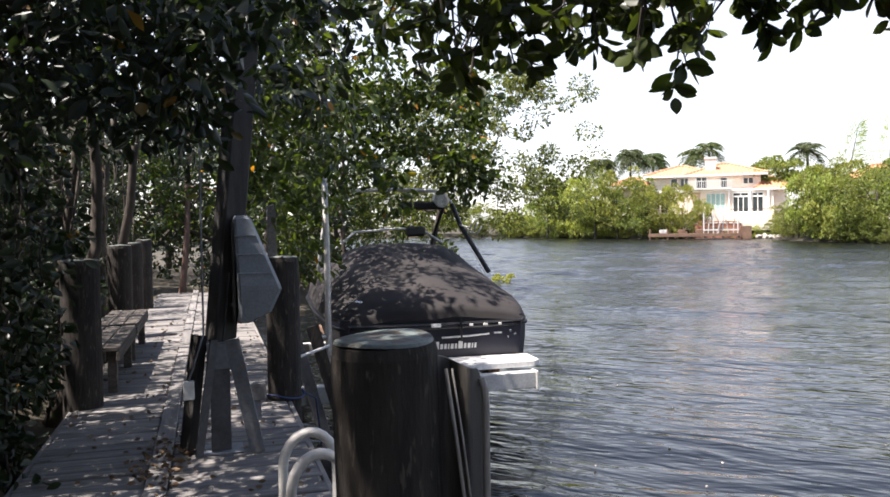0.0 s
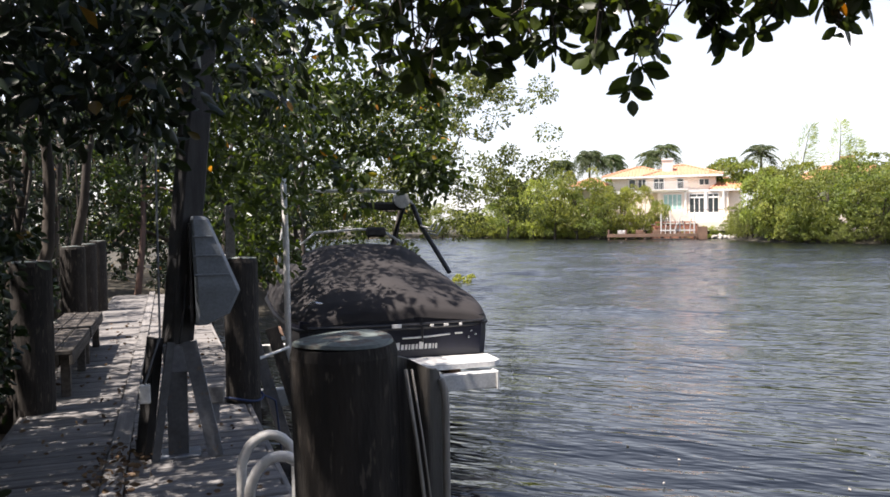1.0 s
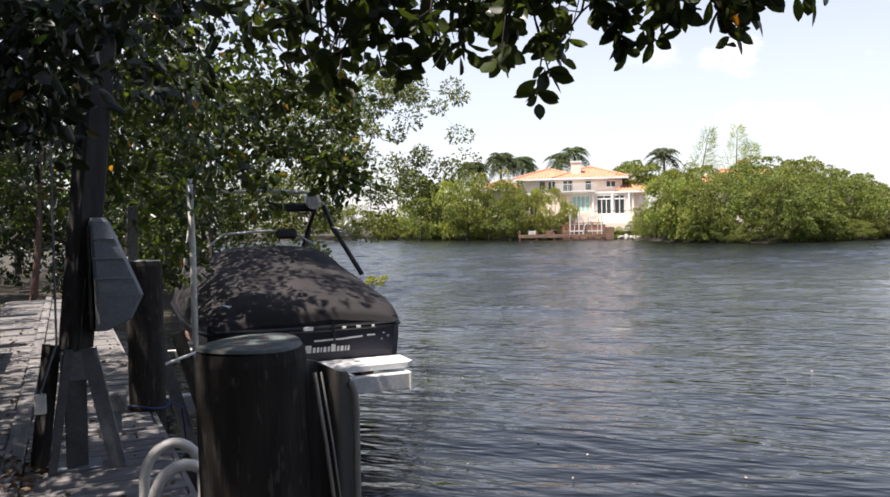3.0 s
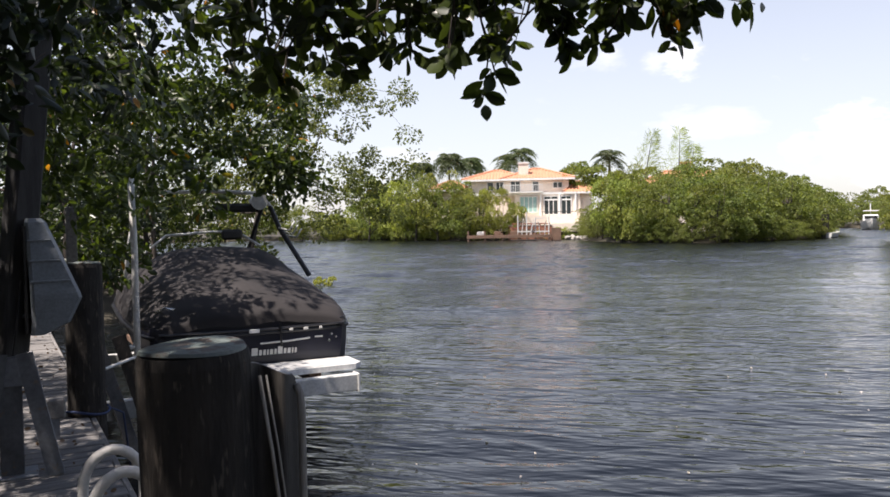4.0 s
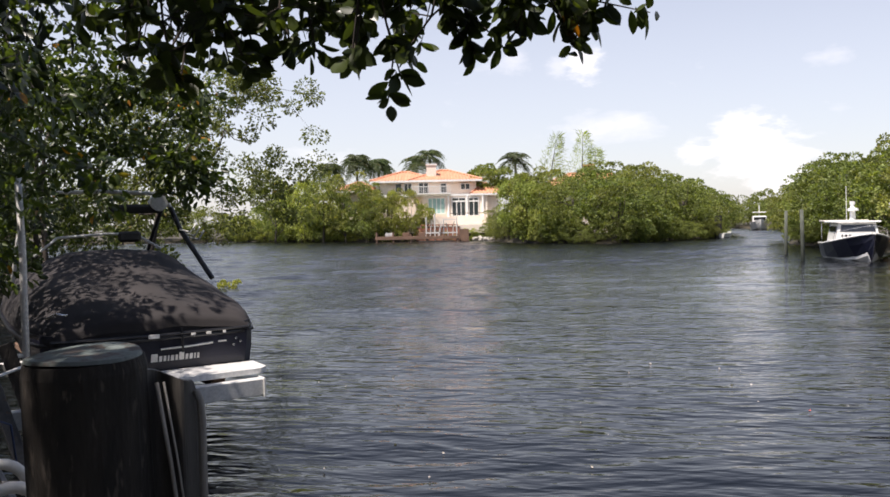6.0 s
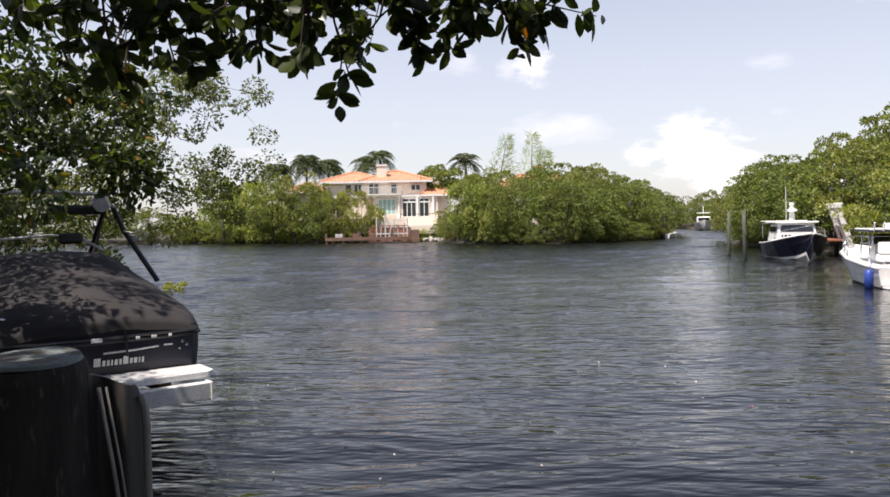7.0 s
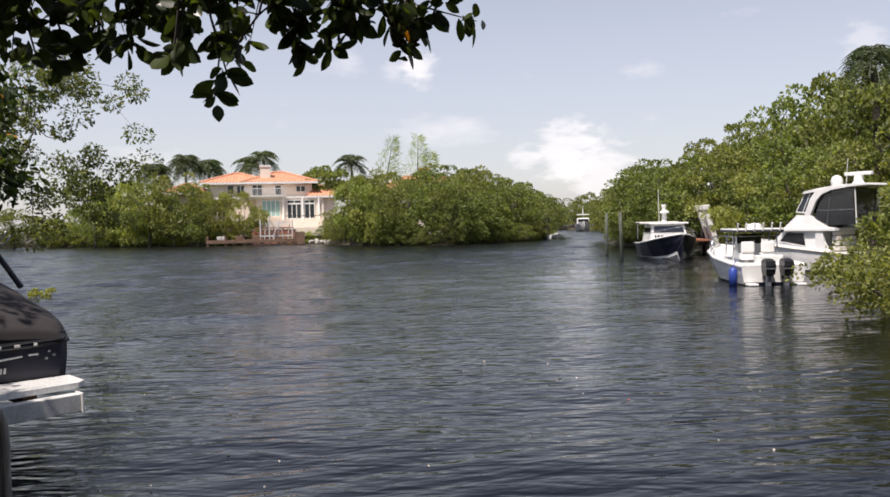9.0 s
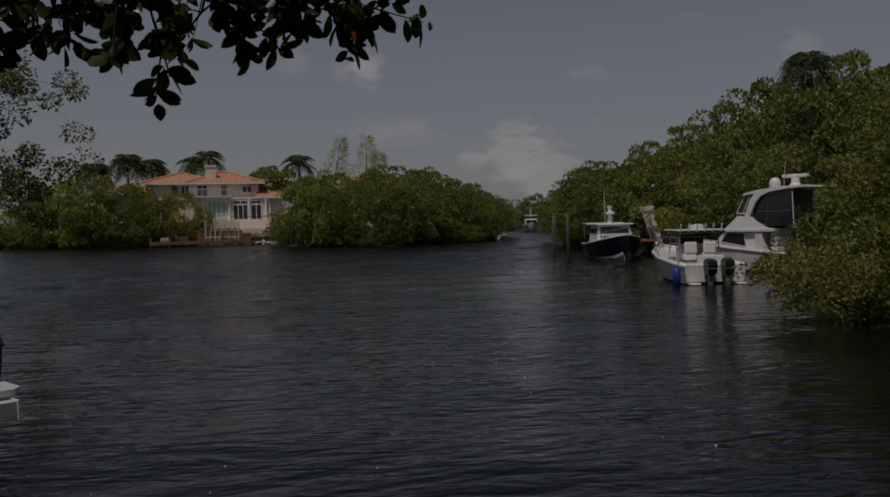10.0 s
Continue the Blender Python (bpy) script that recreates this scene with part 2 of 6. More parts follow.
M = dict(
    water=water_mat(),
    mud=mat("bank_mud", (0.035, 0.03, 0.02), (0.06, 0.05, 0.032), 0.9, scale=0.5, fine=8, bump=0.6),
    plank=mat("weathered_plank", (0.225, 0.213, 0.202), (0.145, 0.136, 0.129), 0.85, scale=2.0, stretch=(1, 14, 14), fine=25, bump=0.5, vary=0.18),
    plank_y=mat("weathered_stringer", (0.225, 0.214, 0.203), (0.15, 0.14, 0.132), 0.85, scale=2.0, stretch=(14, 1, 14), fine=25, bump=0.5, vary=0.15),
    bench=mat("old_bench_timber", (0.12, 0.105, 0.09), (0.07, 0.06, 0.05), 0.85, scale=2.0, stretch=(14, 1, 14), fine=25, bump=0.5, vary=0.15),
    piling=mat("piling_wood", (0.031, 0.025, 0.02), (0.016, 0.0135, 0.011), 0.85, scale=3.0, stretch=(5, 5, 1.1), fine=16, bump=0.6, wear=(0.068, 0.055, 0.044), wear_at=0.6),
    pile_top=mat("piling_copper_top", (0.075, 0.092, 0.085), (0.17, 0.2, 0.187), 0.6, scale=6, fine=40, bump=0.5, wear=(0.075, 0.06, 0.048), wear_at=0.5),
    pile_green=mat("algae_green_timber", (0.1, 0.11, 0.085), (0.065, 0.072, 0.058), 0.9, scale=3, stretch=(4, 4, 1), fine=16, bump=0.5),
    post=mat("dark_lift_post", (0.04, 0.038, 0.037), (0.026, 0.024, 0.023), 0.7, scale=3, stretch=(8, 8, 1), fine=30, bump=0.3),
    galv=mat("galvanised_steel", (0.2, 0.215, 0.24), (0.14, 0.15, 0.17), 0.5, metal=0.35, scale=6, fine=40, bump=0.15, wear=(0.2, 0.17, 0.15)),
    steel_dark=mat("weathered_steel", (0.1, 0.105, 0.115), (0.07, 0.072, 0.078), 0.55, metal=0.3, scale=6, fine=40, bump=0.2, wear=(0.12, 0.09, 0.07)),
    grey_box=mat("grey_fibreglass", (0.21, 0.235, 0.26), (0.17, 0.19, 0.21), 0.45, scale=4, fine=60, bump=0.1),
    alu=mat("white_aluminium", (0.62, 0.62, 0.6), (0.5, 0.5, 0.48), 0.4, scale=5, fine=40, bump=0.1, wear=(0.36, 0.33, 0.3), wear_at=0.66),
    pvc=mat("white_plastic", (0.72, 0.71, 0.68), (0.6, 0.58, 0.54), 0.45, scale=5, fine=40, bump=0.08),
    rubber=mat("fender_rubber", (0.05, 0.046, 0.042), (0.085, 0.078, 0.07), 0.6, scale=4, stretch=(6, 6, 0.6), fine=30, bump=0.3),
    rubber_light=mat("fender_edge", (0.36, 0.34, 0.31), (0.25, 0.23, 0.2), 0.6, scale=4, stretch=(6, 6, 0.6), fine=30, bump=0.2),
    canvas=mat("black_canvas", (0.024, 0.02, 0.0195), (0.013, 0.011, 0.011), 0.9, scale=1.5, fine=120, bump=0.25),
    navy=mat("navy_gelcoat", (0.005, 0.006, 0.016), (0.007, 0.008, 0.021), 0.32, scale=2, fine=30, bump=0.02, coat=0.15),
    gel=mat("white_gelcoat", (0.78, 0.78, 0.76), (0.7, 0.69, 0.66), 0.25, scale=1.5, fine=30, bump=0.02, coat=0.4),
    cream=mat("cream_gelcoat", (0.72, 0.68, 0.6), (0.62, 0.58, 0.5), 0.35, scale=1.5, fine=30, bump=0.03),
    black=mat("black_plastic", (0.012, 0.012, 0.014), (0.02, 0.02, 0.022), 0.35, scale=4, fine=50, bump=0.05),
    chrome=mat("stainless", (0.6, 0.6, 0.6), (0.5, 0.5, 0.5), 0.25, metal=0.9, scale=5, fine=40, bump=0.03),
    smoke=mat("tinted_glazing", (0.015, 0.017, 0.02), (0.02, 0.022, 0.026), 0.08, scale=2, fine=30, bump=0.0, coat=0.5),
    bark=mat("mangrove_bark", (0.075, 0.06, 0.047), (0.04, 0.033, 0.027), 0.9, scale=6, stretch=(1, 1, 0.35), fine=25, bump=0.8),
    bark_red=mat("red_bark", (0.16, 0.09, 0.065), (0.08, 0.055, 0.045), 0.8, scale=6, stretch=(1, 1, 0.35), fine=25, bump=0.6),
    stucco=mat("peach_stucco", (0.8, 0.71, 0.61), (0.75, 0.65, 0.55), 0.85, scale=0.6, fine=12, bump=0.1),
    trimw=mat("white_trim", (0.8, 0.79, 0.76), (0.72, 0.71, 0.68), 0.6, scale=1, fine=15, bump=0.05),
    rooft=mat("terracotta_tile", (0.57, 0.285, 0.17), (0.46, 0.215, 0.12), 0.75, scale=1.2, fine=9, bump=0.3, vary=0.1),
    glass=mat("window_glass", (0.03, 0.04, 0.045), (0.05, 0.06, 0.06), 0.06, scale=0.5, fine=4, bump=0.0),
    glass_green=mat("green_window_glass", (0.25, 0.42, 0.4), (0.32, 0.5, 0.46), 0.08, scale=0.5, fine=4, bump=0.0),
    dockwood=mat("brown_dock_timber", (0.2, 0.12, 0.08), (0.13, 0.08, 0.055), 0.85, scale=1, fine=8, bump=0.3),
    rust=mat("rusty_red_timber", (0.32, 0.11, 0.06), (0.2, 0.08, 0.05), 0.85, scale=1, fine=8, bump=0.3),
    brick=mat("brick_wall", (0.36, 0.17, 0.11), (0.28, 0.13, 0.09), 0.85, scale=2, fine=8, bump=0.3),
    stone=mat("rip_rap_stone", (0.4, 0.37, 0.32), (0.28, 0.26, 0.23), 0.9, scale=2, fine=10, bump=0.4),
    blue=mat("blue_fender", (0.02, 0.05, 0.26), (0.03, 0.065, 0.3), 0.4, scale=4, fine=30, bump=0.02),
    grass=mat("lawn", (0.09, 0.15, 0.03), (0.14, 0.2, 0.05), 0.9, scale=0.4, fine=6, bump=0.4),
    leaf_near=leaf_mat("near_leaf", (0.016, 0.026, 0.009), (0.056, 0.082, 0.019), (0.36, 0.15, 0.015), 0.36, 0.42, warm_at=0.994),
    leaf_bank=leaf_mat("bank_leaf", (0.052, 0.072, 0.02), (0.21, 0.245, 0.06), (0.2, 0.19, 0.04), 0.6, 0.38),
    leaf_mid=leaf_mat("mid_leaf", (0.032, 0.05, 0.015), (0.13, 0.165, 0.042), (0.2, 0.17, 0.04), 0.5, 0.4),
    leaf_lime=leaf_mat("lime_leaf", (0.13, 0.165, 0.04), (0.32, 0.36, 0.1), (0.26, 0.24, 0.07), 0.68, 0.4),
    # same mangrove leaf as leaf_near, with deep shade put into its colour
    leaf_shaded=leaf_mat("shaded_leaf", (0.008, 0.016, 0.006), (0.021, 0.036, 0.012), (0.3, 0.15, 0.02), 0.42, 0.16, warm_at=0.994),
    palm=leaf_mat("palm_leaf", (0.03, 0.05, 0.016), (0.08, 0.11, 0.035), (0.18, 0.15, 0.06), 0.45, 0.25),
    rope=mat("blue_rope", (0.03, 0.05, 0.13), (0.05, 0.07, 0.15), 0.8, scale=9, fine=80, bump=0.3),
    petal=leaf_mat("petal", (0.6, 0.55, 0.5), (0.75, 0.7, 0.62), (0.6, 0.16, 0.05), 0.5, 0.1, warm_at=0.8),
    litter=mat("dry_leaf", (0.17, 0.11, 0.055), (0.11, 0.068, 0.04), 0.8, scale=9, fine=30, bump=0.1, vary=0.4),
)


# ---- mesh helpers ----
def mesh_of(name, bm, material, smooth=False):
    me = bpy.data.meshes.new(name)
    bmesh.ops.recalc_face_normals(bm, faces=bm.faces)
    bm.to_mesh(me)
    bm.free()
    me.materials.append(material)
    if smooth:
        me.polygons.foreach_set("use_smooth", [True] * len(me.polygons))
    return me


def part(name, bm, material, parent=None, label="", smooth=False, kind=""):
    """One bmesh as one mesh object under a thing or a part."""
    ob = new(name, mesh_of(name, bm, material, smooth))
    if parent is not None:
        ob.parent = parent
    return tagged(ob, label, kind=kind)


def thing(name, m, label, category, group="", kind=""):
    ob = new(name)
    ob.empty_display_size = 0.2
    ob.matrix_world = m
    return tagged(ob, label, category, group, kind)


def box(x0, x1, y0, y1, z0, z1, bevel=0.0, bm=None):
    bm = bm or bmesh.new()
    fresh = bmesh.ops.create_cube(bm, size=1)["verts"]
    for v in fresh:
        v.co = Vector(((x0 + x1) / 2 + v.co.x * (x1 - x0), (y0 + y1) / 2 + v.co.y * (y1 - y0), (z0 + z1) / 2 + v.co.z * (z1 - z0)))
    if bevel:
        edges = list({e for v in fresh for e in v.link_edges})
        bmesh.ops.bevel(bm, geom=edges, offset=bevel, segments=1, affect="EDGES")
    return bm


def tube(pts, radii, seg=8, bm=None, cap=True):
    """A round bar along points; radii one number or one a point."""
    bm = bm or bmesh.new()
    pts = [Vector([float(c) for c in p]) for p in pts]
    radii = [float(q) for q in radii] if hasattr(radii, '__len__') else float(radii)
    if not hasattr(radii, "__len__"):
        radii = [radii] * len(pts)
    rings = []
    side = None
    for i, p in enumerate(pts):
        d = (pts[min(i + 1, len(pts) - 1)] - pts[max(i - 1, 0)]).normalized()
        if side is None:
            side = d.orthogonal().normalized()
        side = (side - d * side.dot(d)).normalized()
        up = d.cross(side)
        rings.append([bm.verts.new(p + radii[i] * (math.cos(a) * side + math.sin(a) * up)) for a in (2 * math.pi * k / seg for k in range(seg))])
    for a, b in zip(rings, rings[1:]):
        for k in range(seg):
            bm.faces.new((a[k], a[(k + 1) % seg], b[(k + 1) % seg], b[k]))
    if cap:
        bm.faces.new(rings[0][::-1])
        bm.faces.new(rings[-1])
    return bm


def beam(p, q, w, h, bm=None, bevel=0.0):
    """A straight bar of section w x h from p to q."""
    bm = bm or bmesh.new()
    p, q = Vector(p), Vector(q)
    d = (q - p)
    m = Matrix.Translation((p + q) / 2) @ d.to_track_quat("Y", "Z").to_matrix().to_4x4()
    fresh = bmesh.ops.create_cube(bm, size=1)["verts"]
    for v in fresh:
        v.co = m @ Vector((v.co.x * w, v.co.y * d.length, v.co.z * h))
    if bevel:
        bmesh.ops.bevel(bm, geom=list({e for v in fresh for e in v.link_edges}), offset=bevel, segments=1, affect="EDGES")
    return bm


def loft(rings, closed=True, ends=True, bm=None):
    """A skin over rings of equally many points."""
    bm = bm or bmesh.new()
    vs = [[bm.verts.new(p) for p in ring] for ring in rings]
    n = len(vs[0])
    for a, b in zip(vs, vs[1:]):
        for k in range(n if closed else n - 1):
            bm.faces.new((a[k], a[(k + 1) % n], b[(k + 1) % n], b[k]))
    if ends and closed:
        bm.faces.new(vs[0][::-1])
        bm.faces.new(vs[-1])
    return bm


def prism(outline, y0, y1):
    """An outline in x, z drawn out along y."""
    return loft([[(x, y0, z) for x, z in outline], [(x, y1, z) for x, z in outline]])


def leaves_mesh(name, base, way, length, width, material, fold=0.25, fine=False, rng=None):
    """Many leaves: base points, directions, lengths. Each is a folded blade with a pointed tip."""
    rng = rng or np.random.default_rng(1)
    n = len(base)
    way = way / np.linalg.norm(way, axis=1, keepdims=True)
    rnd = rng.normal(size=(n, 3))
    rnd[:, 2] *= 0.4
    side = np.cross(way, np.cross(rnd, way) + 1e-6)
    side = np.cross(way, rnd)
    side /= np.linalg.norm(side, axis=1, keepdims=True) + 1e-9
    nor = np.cross(side, way)
    L, W = length[:, None], (length * width)[:, None]
    if fine:
        steps = ((0.2, 0.3), (0.42, 0.47), (0.66, 0.48), (0.86, 0.28))
        bend = rng.uniform(-0.16, 0.06, (n, 1)) * L
        edge = [base + way * L * a + side * W * b + nor * (W * fold * b * 2 + bend * a * a) for a, b in steps]
        edge2 = [base + way * L * a - side * W * b + nor * (W * fold * b * 2 + bend * a * a) for a, b in steps[::-1]]
        row = [base] + edge + [base + way * L + nor * bend] + edge2 + [base + way * L * 0.5 + nor * bend * 0.25]
        faces = [(i, (i + 1) % 10, 10) for i in range(10)]
    else:
        row = [base, base + way * L * 0.55 + side * W * 0.5 + nor * W * fold, base + way * L, base + way * L * 0.55 - side * W * 0.5 + nor * W * fold]
        faces = [(0, 1, 2), (0, 2, 3)]
    k = len(row)
    co = np.stack(row, 1).reshape(-1, 3)
    idx = (np.arange(n)[:, None, None] * k + np.array(faces)[None]).reshape(-1)
    me = bpy.data.meshes.new(name)
    me.vertices.add(len(co))
    me.vertices.foreach_set("co", co.astype(np.float32).ravel())
    nf = len(idx) // 3
    me.loops.add(len(idx))
    me.loops.foreach_set("vertex_index", idx.astype(np.int32))
    me.polygons.add(nf)
    me.polygons.foreach_set("loop_start", (np.arange(nf) * 3).astype(np.int32))
    me.update(calc_edges=True)
    me.validate()
    me.materials.append(material)
    return me

# ---- ground and water ----
SHORE = [(12, -13), (-1.35, -9.5), (-1.35, 19.8), (1.2, 20.6), (4.5, 23), (8, 27), (3, 60), (-10, 110), (20, 135), (46, 121), (52, 107), (53.5, 92), (66, 82.5), (60.5, 73), (57, 66), (57.5, 53), (73, 54), (84, 60), (116, 82),
         (158, 112), (164, 106), (120, 69), (62, 37), (52, 27), (46, 19), (39, 9), (34, 2.5), (22, -1), (16, -9)]


def shore_distance(px, py):
    """Metres from the shore line, above 0 on land."""
    best = np.full(px.shape, 1e9)
    inside = np.zeros(px.shape, bool)
    n = len(SHORE)
    for i in range(n):
        (ax, ay), (bx, by) = SHORE[i], SHORE[(i + 1) % n]
        ex, ey = bx - ax, by - ay
        t = np.clip(((px - ax) * ex + (py - ay) * ey) / (ex * ex + ey * ey), 0, 1)
        best = np.minimum(best, np.hypot(px - ax - t * ex, py - ay - t * ey))
        cross = ((ay > py) != (by > py)) & (px < ex * (py - ay) / (ey if ey else 1e-9) + ax)
        inside ^= cross
    return np.where(inside, -best, best)


def land_height(px, py):
    d = shore_distance(px, py)
    h = WATER + np.where(d < 0, np.maximum(d * 0.5, -2.0), np.minimum(d * 0.45, 0.75))
    knoll = np.clip(1 - np.hypot(px - 67, py - 97) / 26, 0, 1)
    h += np.where(d > 0, 1.9 * np.clip(knoll * 2.2, 0, 1) * np.clip(d / 5, 0, 1), 0)
    return h


def ground():
    xs = np.concatenate([[-3000, -900, -300, -120, -60, -30], np.arange(-16, 180, 1.6), [200, 260, 400, 900, 3000]])
    ys = np.concatenate([[-3000, -900, -300, -100, -50], np.arange(-24, 150, 1.6), [170, 220, 320, 900, 3000]])
    gx, gy = np.meshgrid(xs, ys)
    gz = land_height(gx, gy)
    rng = np.random.default_rng(5)
    gz = gz + rng.normal(size=gz.shape) * 0.06
    bm = bmesh.new()
    vs = [bm.verts.new(p) for p in zip(gx.ravel(), gy.ravel(), gz.ravel())]
    w = len(xs)
    for j in range(len(ys) - 1):
        for i in range(w - 1):
            bm.faces.new((vs[j * w + i], vs[j * w + i + 1], vs[(j + 1) * w + i + 1], vs[(j + 1) * w + i]))
    tagged(part("ground", bm, M["mud"], None, "dark muddy mangrove bank and canal bed", smooth=True), category="ground", kind="structure")


def water():
    """The canal: a sheet of wind waves between the banks, on a plain sheet that runs on to the horizon."""
    rng = np.random.default_rng(17)
    step = 0.4
    xs, ys = np.arange(-2.4, 136, step), np.arange(-15, 134, step)
    gx, gy = np.meshgrid(xs, ys)
    inside = shore_distance(gx, gy) < 1.6
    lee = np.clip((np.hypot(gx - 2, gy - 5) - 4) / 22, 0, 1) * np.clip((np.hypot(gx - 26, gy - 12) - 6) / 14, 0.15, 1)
    gz = np.zeros(gx.shape)
    n = 30
    for k in range(n):
        wave = 1.15 * 3.6 ** (k / n) * rng.uniform(0.95, 1.05)
        turn = radians(40 + rng.normal() * 26)
        phase = rng.uniform(0, 6.283)
        gz += 0.095 * math.sqrt(2 / n) * wave / 6.283 * np.sin((gx * math.sin(turn) + gy * math.cos(turn)) * 6.283 / wave + phase)
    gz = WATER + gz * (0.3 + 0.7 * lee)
    ids = np.arange(gx.size).reshape(gx.shape)
    keep = inside[:-1, :-1] & inside[1:, :-1] & inside[:-1, 1:] & inside[1:, 1:]
    quads = np.stack([ids[:-1, :-1], ids[:-1, 1:], ids[1:, 1:], ids[1:, :-1]], -1)[keep]
    used = np.unique(quads)
    co = np.stack([gx.ravel()[used], gy.ravel()[used], gz.ravel()[used]], 1)
    quads = np.searchsorted(used, quads)
    m = len(co)
    low = WATER - 0.16
    co = np.concatenate([co, [(-3000, -3000, low), (3000, -3000, low), (3000, 3000, low), (-3000, 3000, low)]])
    quads = np.concatenate([quads, [(m, m + 1, m + 2, m + 3)]])
    me = bpy.data.meshes.new("water")
    me.from_pydata(co.tolist(), [], quads.tolist())
    me.polygons.foreach_set("use_smooth", [True] * len(me.polygons))
    me.materials.append(M["water"])
    tagged(new("water", me), "dark rippled canal water reflecting the sky", "water", kind="structure")


ground()
water()

# ---- dock ----
LEFT, SEAM, RIGHT, END = -1.12, -0.33, 0.62, 19.6


def dock():
    d = thing("dock", pose(0, 0, 0), "weathered grey timber dock with cross planks beside the mangroves", "dock", kind="structure")
    rng = random.Random(3)
    shared = {}

    def plank(kind, w, ln):
        key = (kind, w)
        if key not in shared:
            shared[key] = [mesh_of("plank", box(-w / 2, w / 2, -ln / 2, ln / 2, -0.035, 0, 0.006), M["plank"]) for _ in range(3)]
        return rng.choice(shared[key])
    runs = [("wide", LEFT, SEAM - 0.07, -3.0, END), ("narrow", SEAM + 0.07, RIGHT, 3.3, END), ("notch", SEAM + 0.07, 0.28, -3.0, 3.3)]
    for kind, a, b, y0, y1 in runs:
        y = y0
        while y < y1 - 0.1:
            ob = new("plank", plank(kind, round(b - a, 3), 0.136))
            ob.parent = d
            ob.matrix_basis = pose((a + b) / 2 + rng.uniform(-0.012, 0.012), y + 0.07, rng.uniform(-0.004, 0.004), rng.uniform(-0.6, 0.6), rng.uniform(-0.3, 0.3), rng.uniform(-0.5, 0.5))
            y += 0.152
    bm = bmesh.new()
    for i in range(36):
        for a, b in ((LEFT, SEAM - 0.07), (SEAM + 0.07, 0.28)):
            box(a, b, -3.15 - i * 0.152, -3.014 - i * 0.152, -0.035, rng.uniform(-0.004, 0.004), bm=bm)
    part("planking", bm, M["plank"], d, kind="stuff")
    y = -8.5
    while y < END - 0.5:
        part("stringer", box(SEAM - 0.062, SEAM + 0.062, y, y + 2.38, -0.02, 0.022, 0.006), M["plank_y"], d)
        y += 2.4
    for x in (LEFT + 0.08, SEAM, RIGHT - 0.1):
        part("joist", box(x - 0.04, x + 0.04, 3.35, END, -0.24, -0.037), M["piling"], d)
    part("edge_board", box(RIGHT + 0.003, RIGHT + 0.04, 3.35, END, -0.2, -0.01, 0.006), M["plank_y"], d)
    part("edge_board", box(LEFT - 0.04, LEFT - 0.003, -8.5, END, -0.2, -0.01, 0.006), M["plank_y"], d)


def piling(x, y, top, r=0.15, lean=(0, 0), label="round weathered timber mooring piling with a worn top"):
    p = thing("piling", pose(x, y, 0, lean[0], lean[1]), label, "piling", "dock pilings")
    rng = random.Random(int(x * 100 + y * 10))
    bm = bmesh.new()
    rings = []
    seg = 28
    ph = [rng.uniform(0, 6) for _ in range(4)]
    for z in (-2.2, -0.7, -0.2, 0.3, 0.8, top - 0.03, top):
        rr = r * (1.0 - 0.012 * z) * (0.955 if z == top else 1)
        rings.append([((rr * (1 + 0.012 * math.sin(3 * a + ph[0] + z) + 0.008 * math.sin(9 * a + ph[1]))) * math.cos(a), (rr * (1 + 0.012 * math.sin(3 * a + ph[0] + z) + 0.008 * math.sin(9 * a + ph[1]))) * math.sin(a), z) for a in (2 * math.pi * k / seg for k in range(seg))])
    part("shaft", loft(rings, bm=bm), M["piling"], p, smooth=False)
    bm = bmesh.new()
    rings = []
    for z, s in ((top + 0.003, 0.93), (top + 0.012, 0.9), (top + 0.016, 0.5)):
        rings.append([(r * s * math.cos(a), r * s * math.sin(a), z + 0.004 * math.sin(2 * a + ph[2])) for a in (2 * math.pi * k / seg for k in range(seg))])
    part("worn_top", loft(rings, bm=bm), M["pile_top"], p, "pale weathered end grain")
    return p


dock()
near_pile = piling(0.496, 2.22, 1.175, 0.153, (1.2, -1.5), "thick dark timber piling with a greenish worn top")
piling(0.61, 7.12, 1.235, 0.148)
piling(-1.06, 7.35, 1.24, 0.16)
piling(-1.2, 11.9, 1.28, 0.16)
piling(-1.2, 13.9, 1.28, 0.15)
piling(-1.2, 16.2, 1.3, 0.15)
piling(0.62, 14.2, 0.35, 0.12)

# ---- trees ----
def sphere_points(rng, n):
    v = rng.normal(size=(n, 3))
    return v / np.linalg.norm(v, axis=1, keepdims=True)


def clump_leaves(rng, centers, radii, per, leaf, dome=False):
    """Leaves spread through round clumps, thicker towards their skins."""
    base, way = [], []
    for c, r in zip(centers, radii):
        u = sphere_points(rng, per)
        if dome:
            u[:, 2] = np.where(u[:, 2] < -0.25, -u[:, 2], u[:, 2])
        s = rng.uniform(0.6 if dome else 0.25, 1.0, (per, 1)) ** 0.5
        q = u * s * r
        q[:, 2] *= 0.75
        base.append(q + c)
        w = u + rng.normal(size=(per, 3)) * 0.7
        w[:, 2] -= 0.1
        way.append(w)
    base, way = np.concatenate(base), np.concatenate(way)
    return base, way, leaf * rng.uniform(0.65, 1.3, len(base))


def limb_path(rng, a, b, bend=0.12, n=6):
    a, b = np.array(tuple(a), float), np.array(tuple(b), float)
    ln = np.linalg.norm(b - a)
    k = rng.normal(size=3) * bend * ln
    return [tuple(a + (b - a) * t + k * math.sin(math.pi * t) + rng.normal(size=3) * bend * 0.12 * ln * (0 < t < 1)) for t in np.linspace(0, 1, n)]


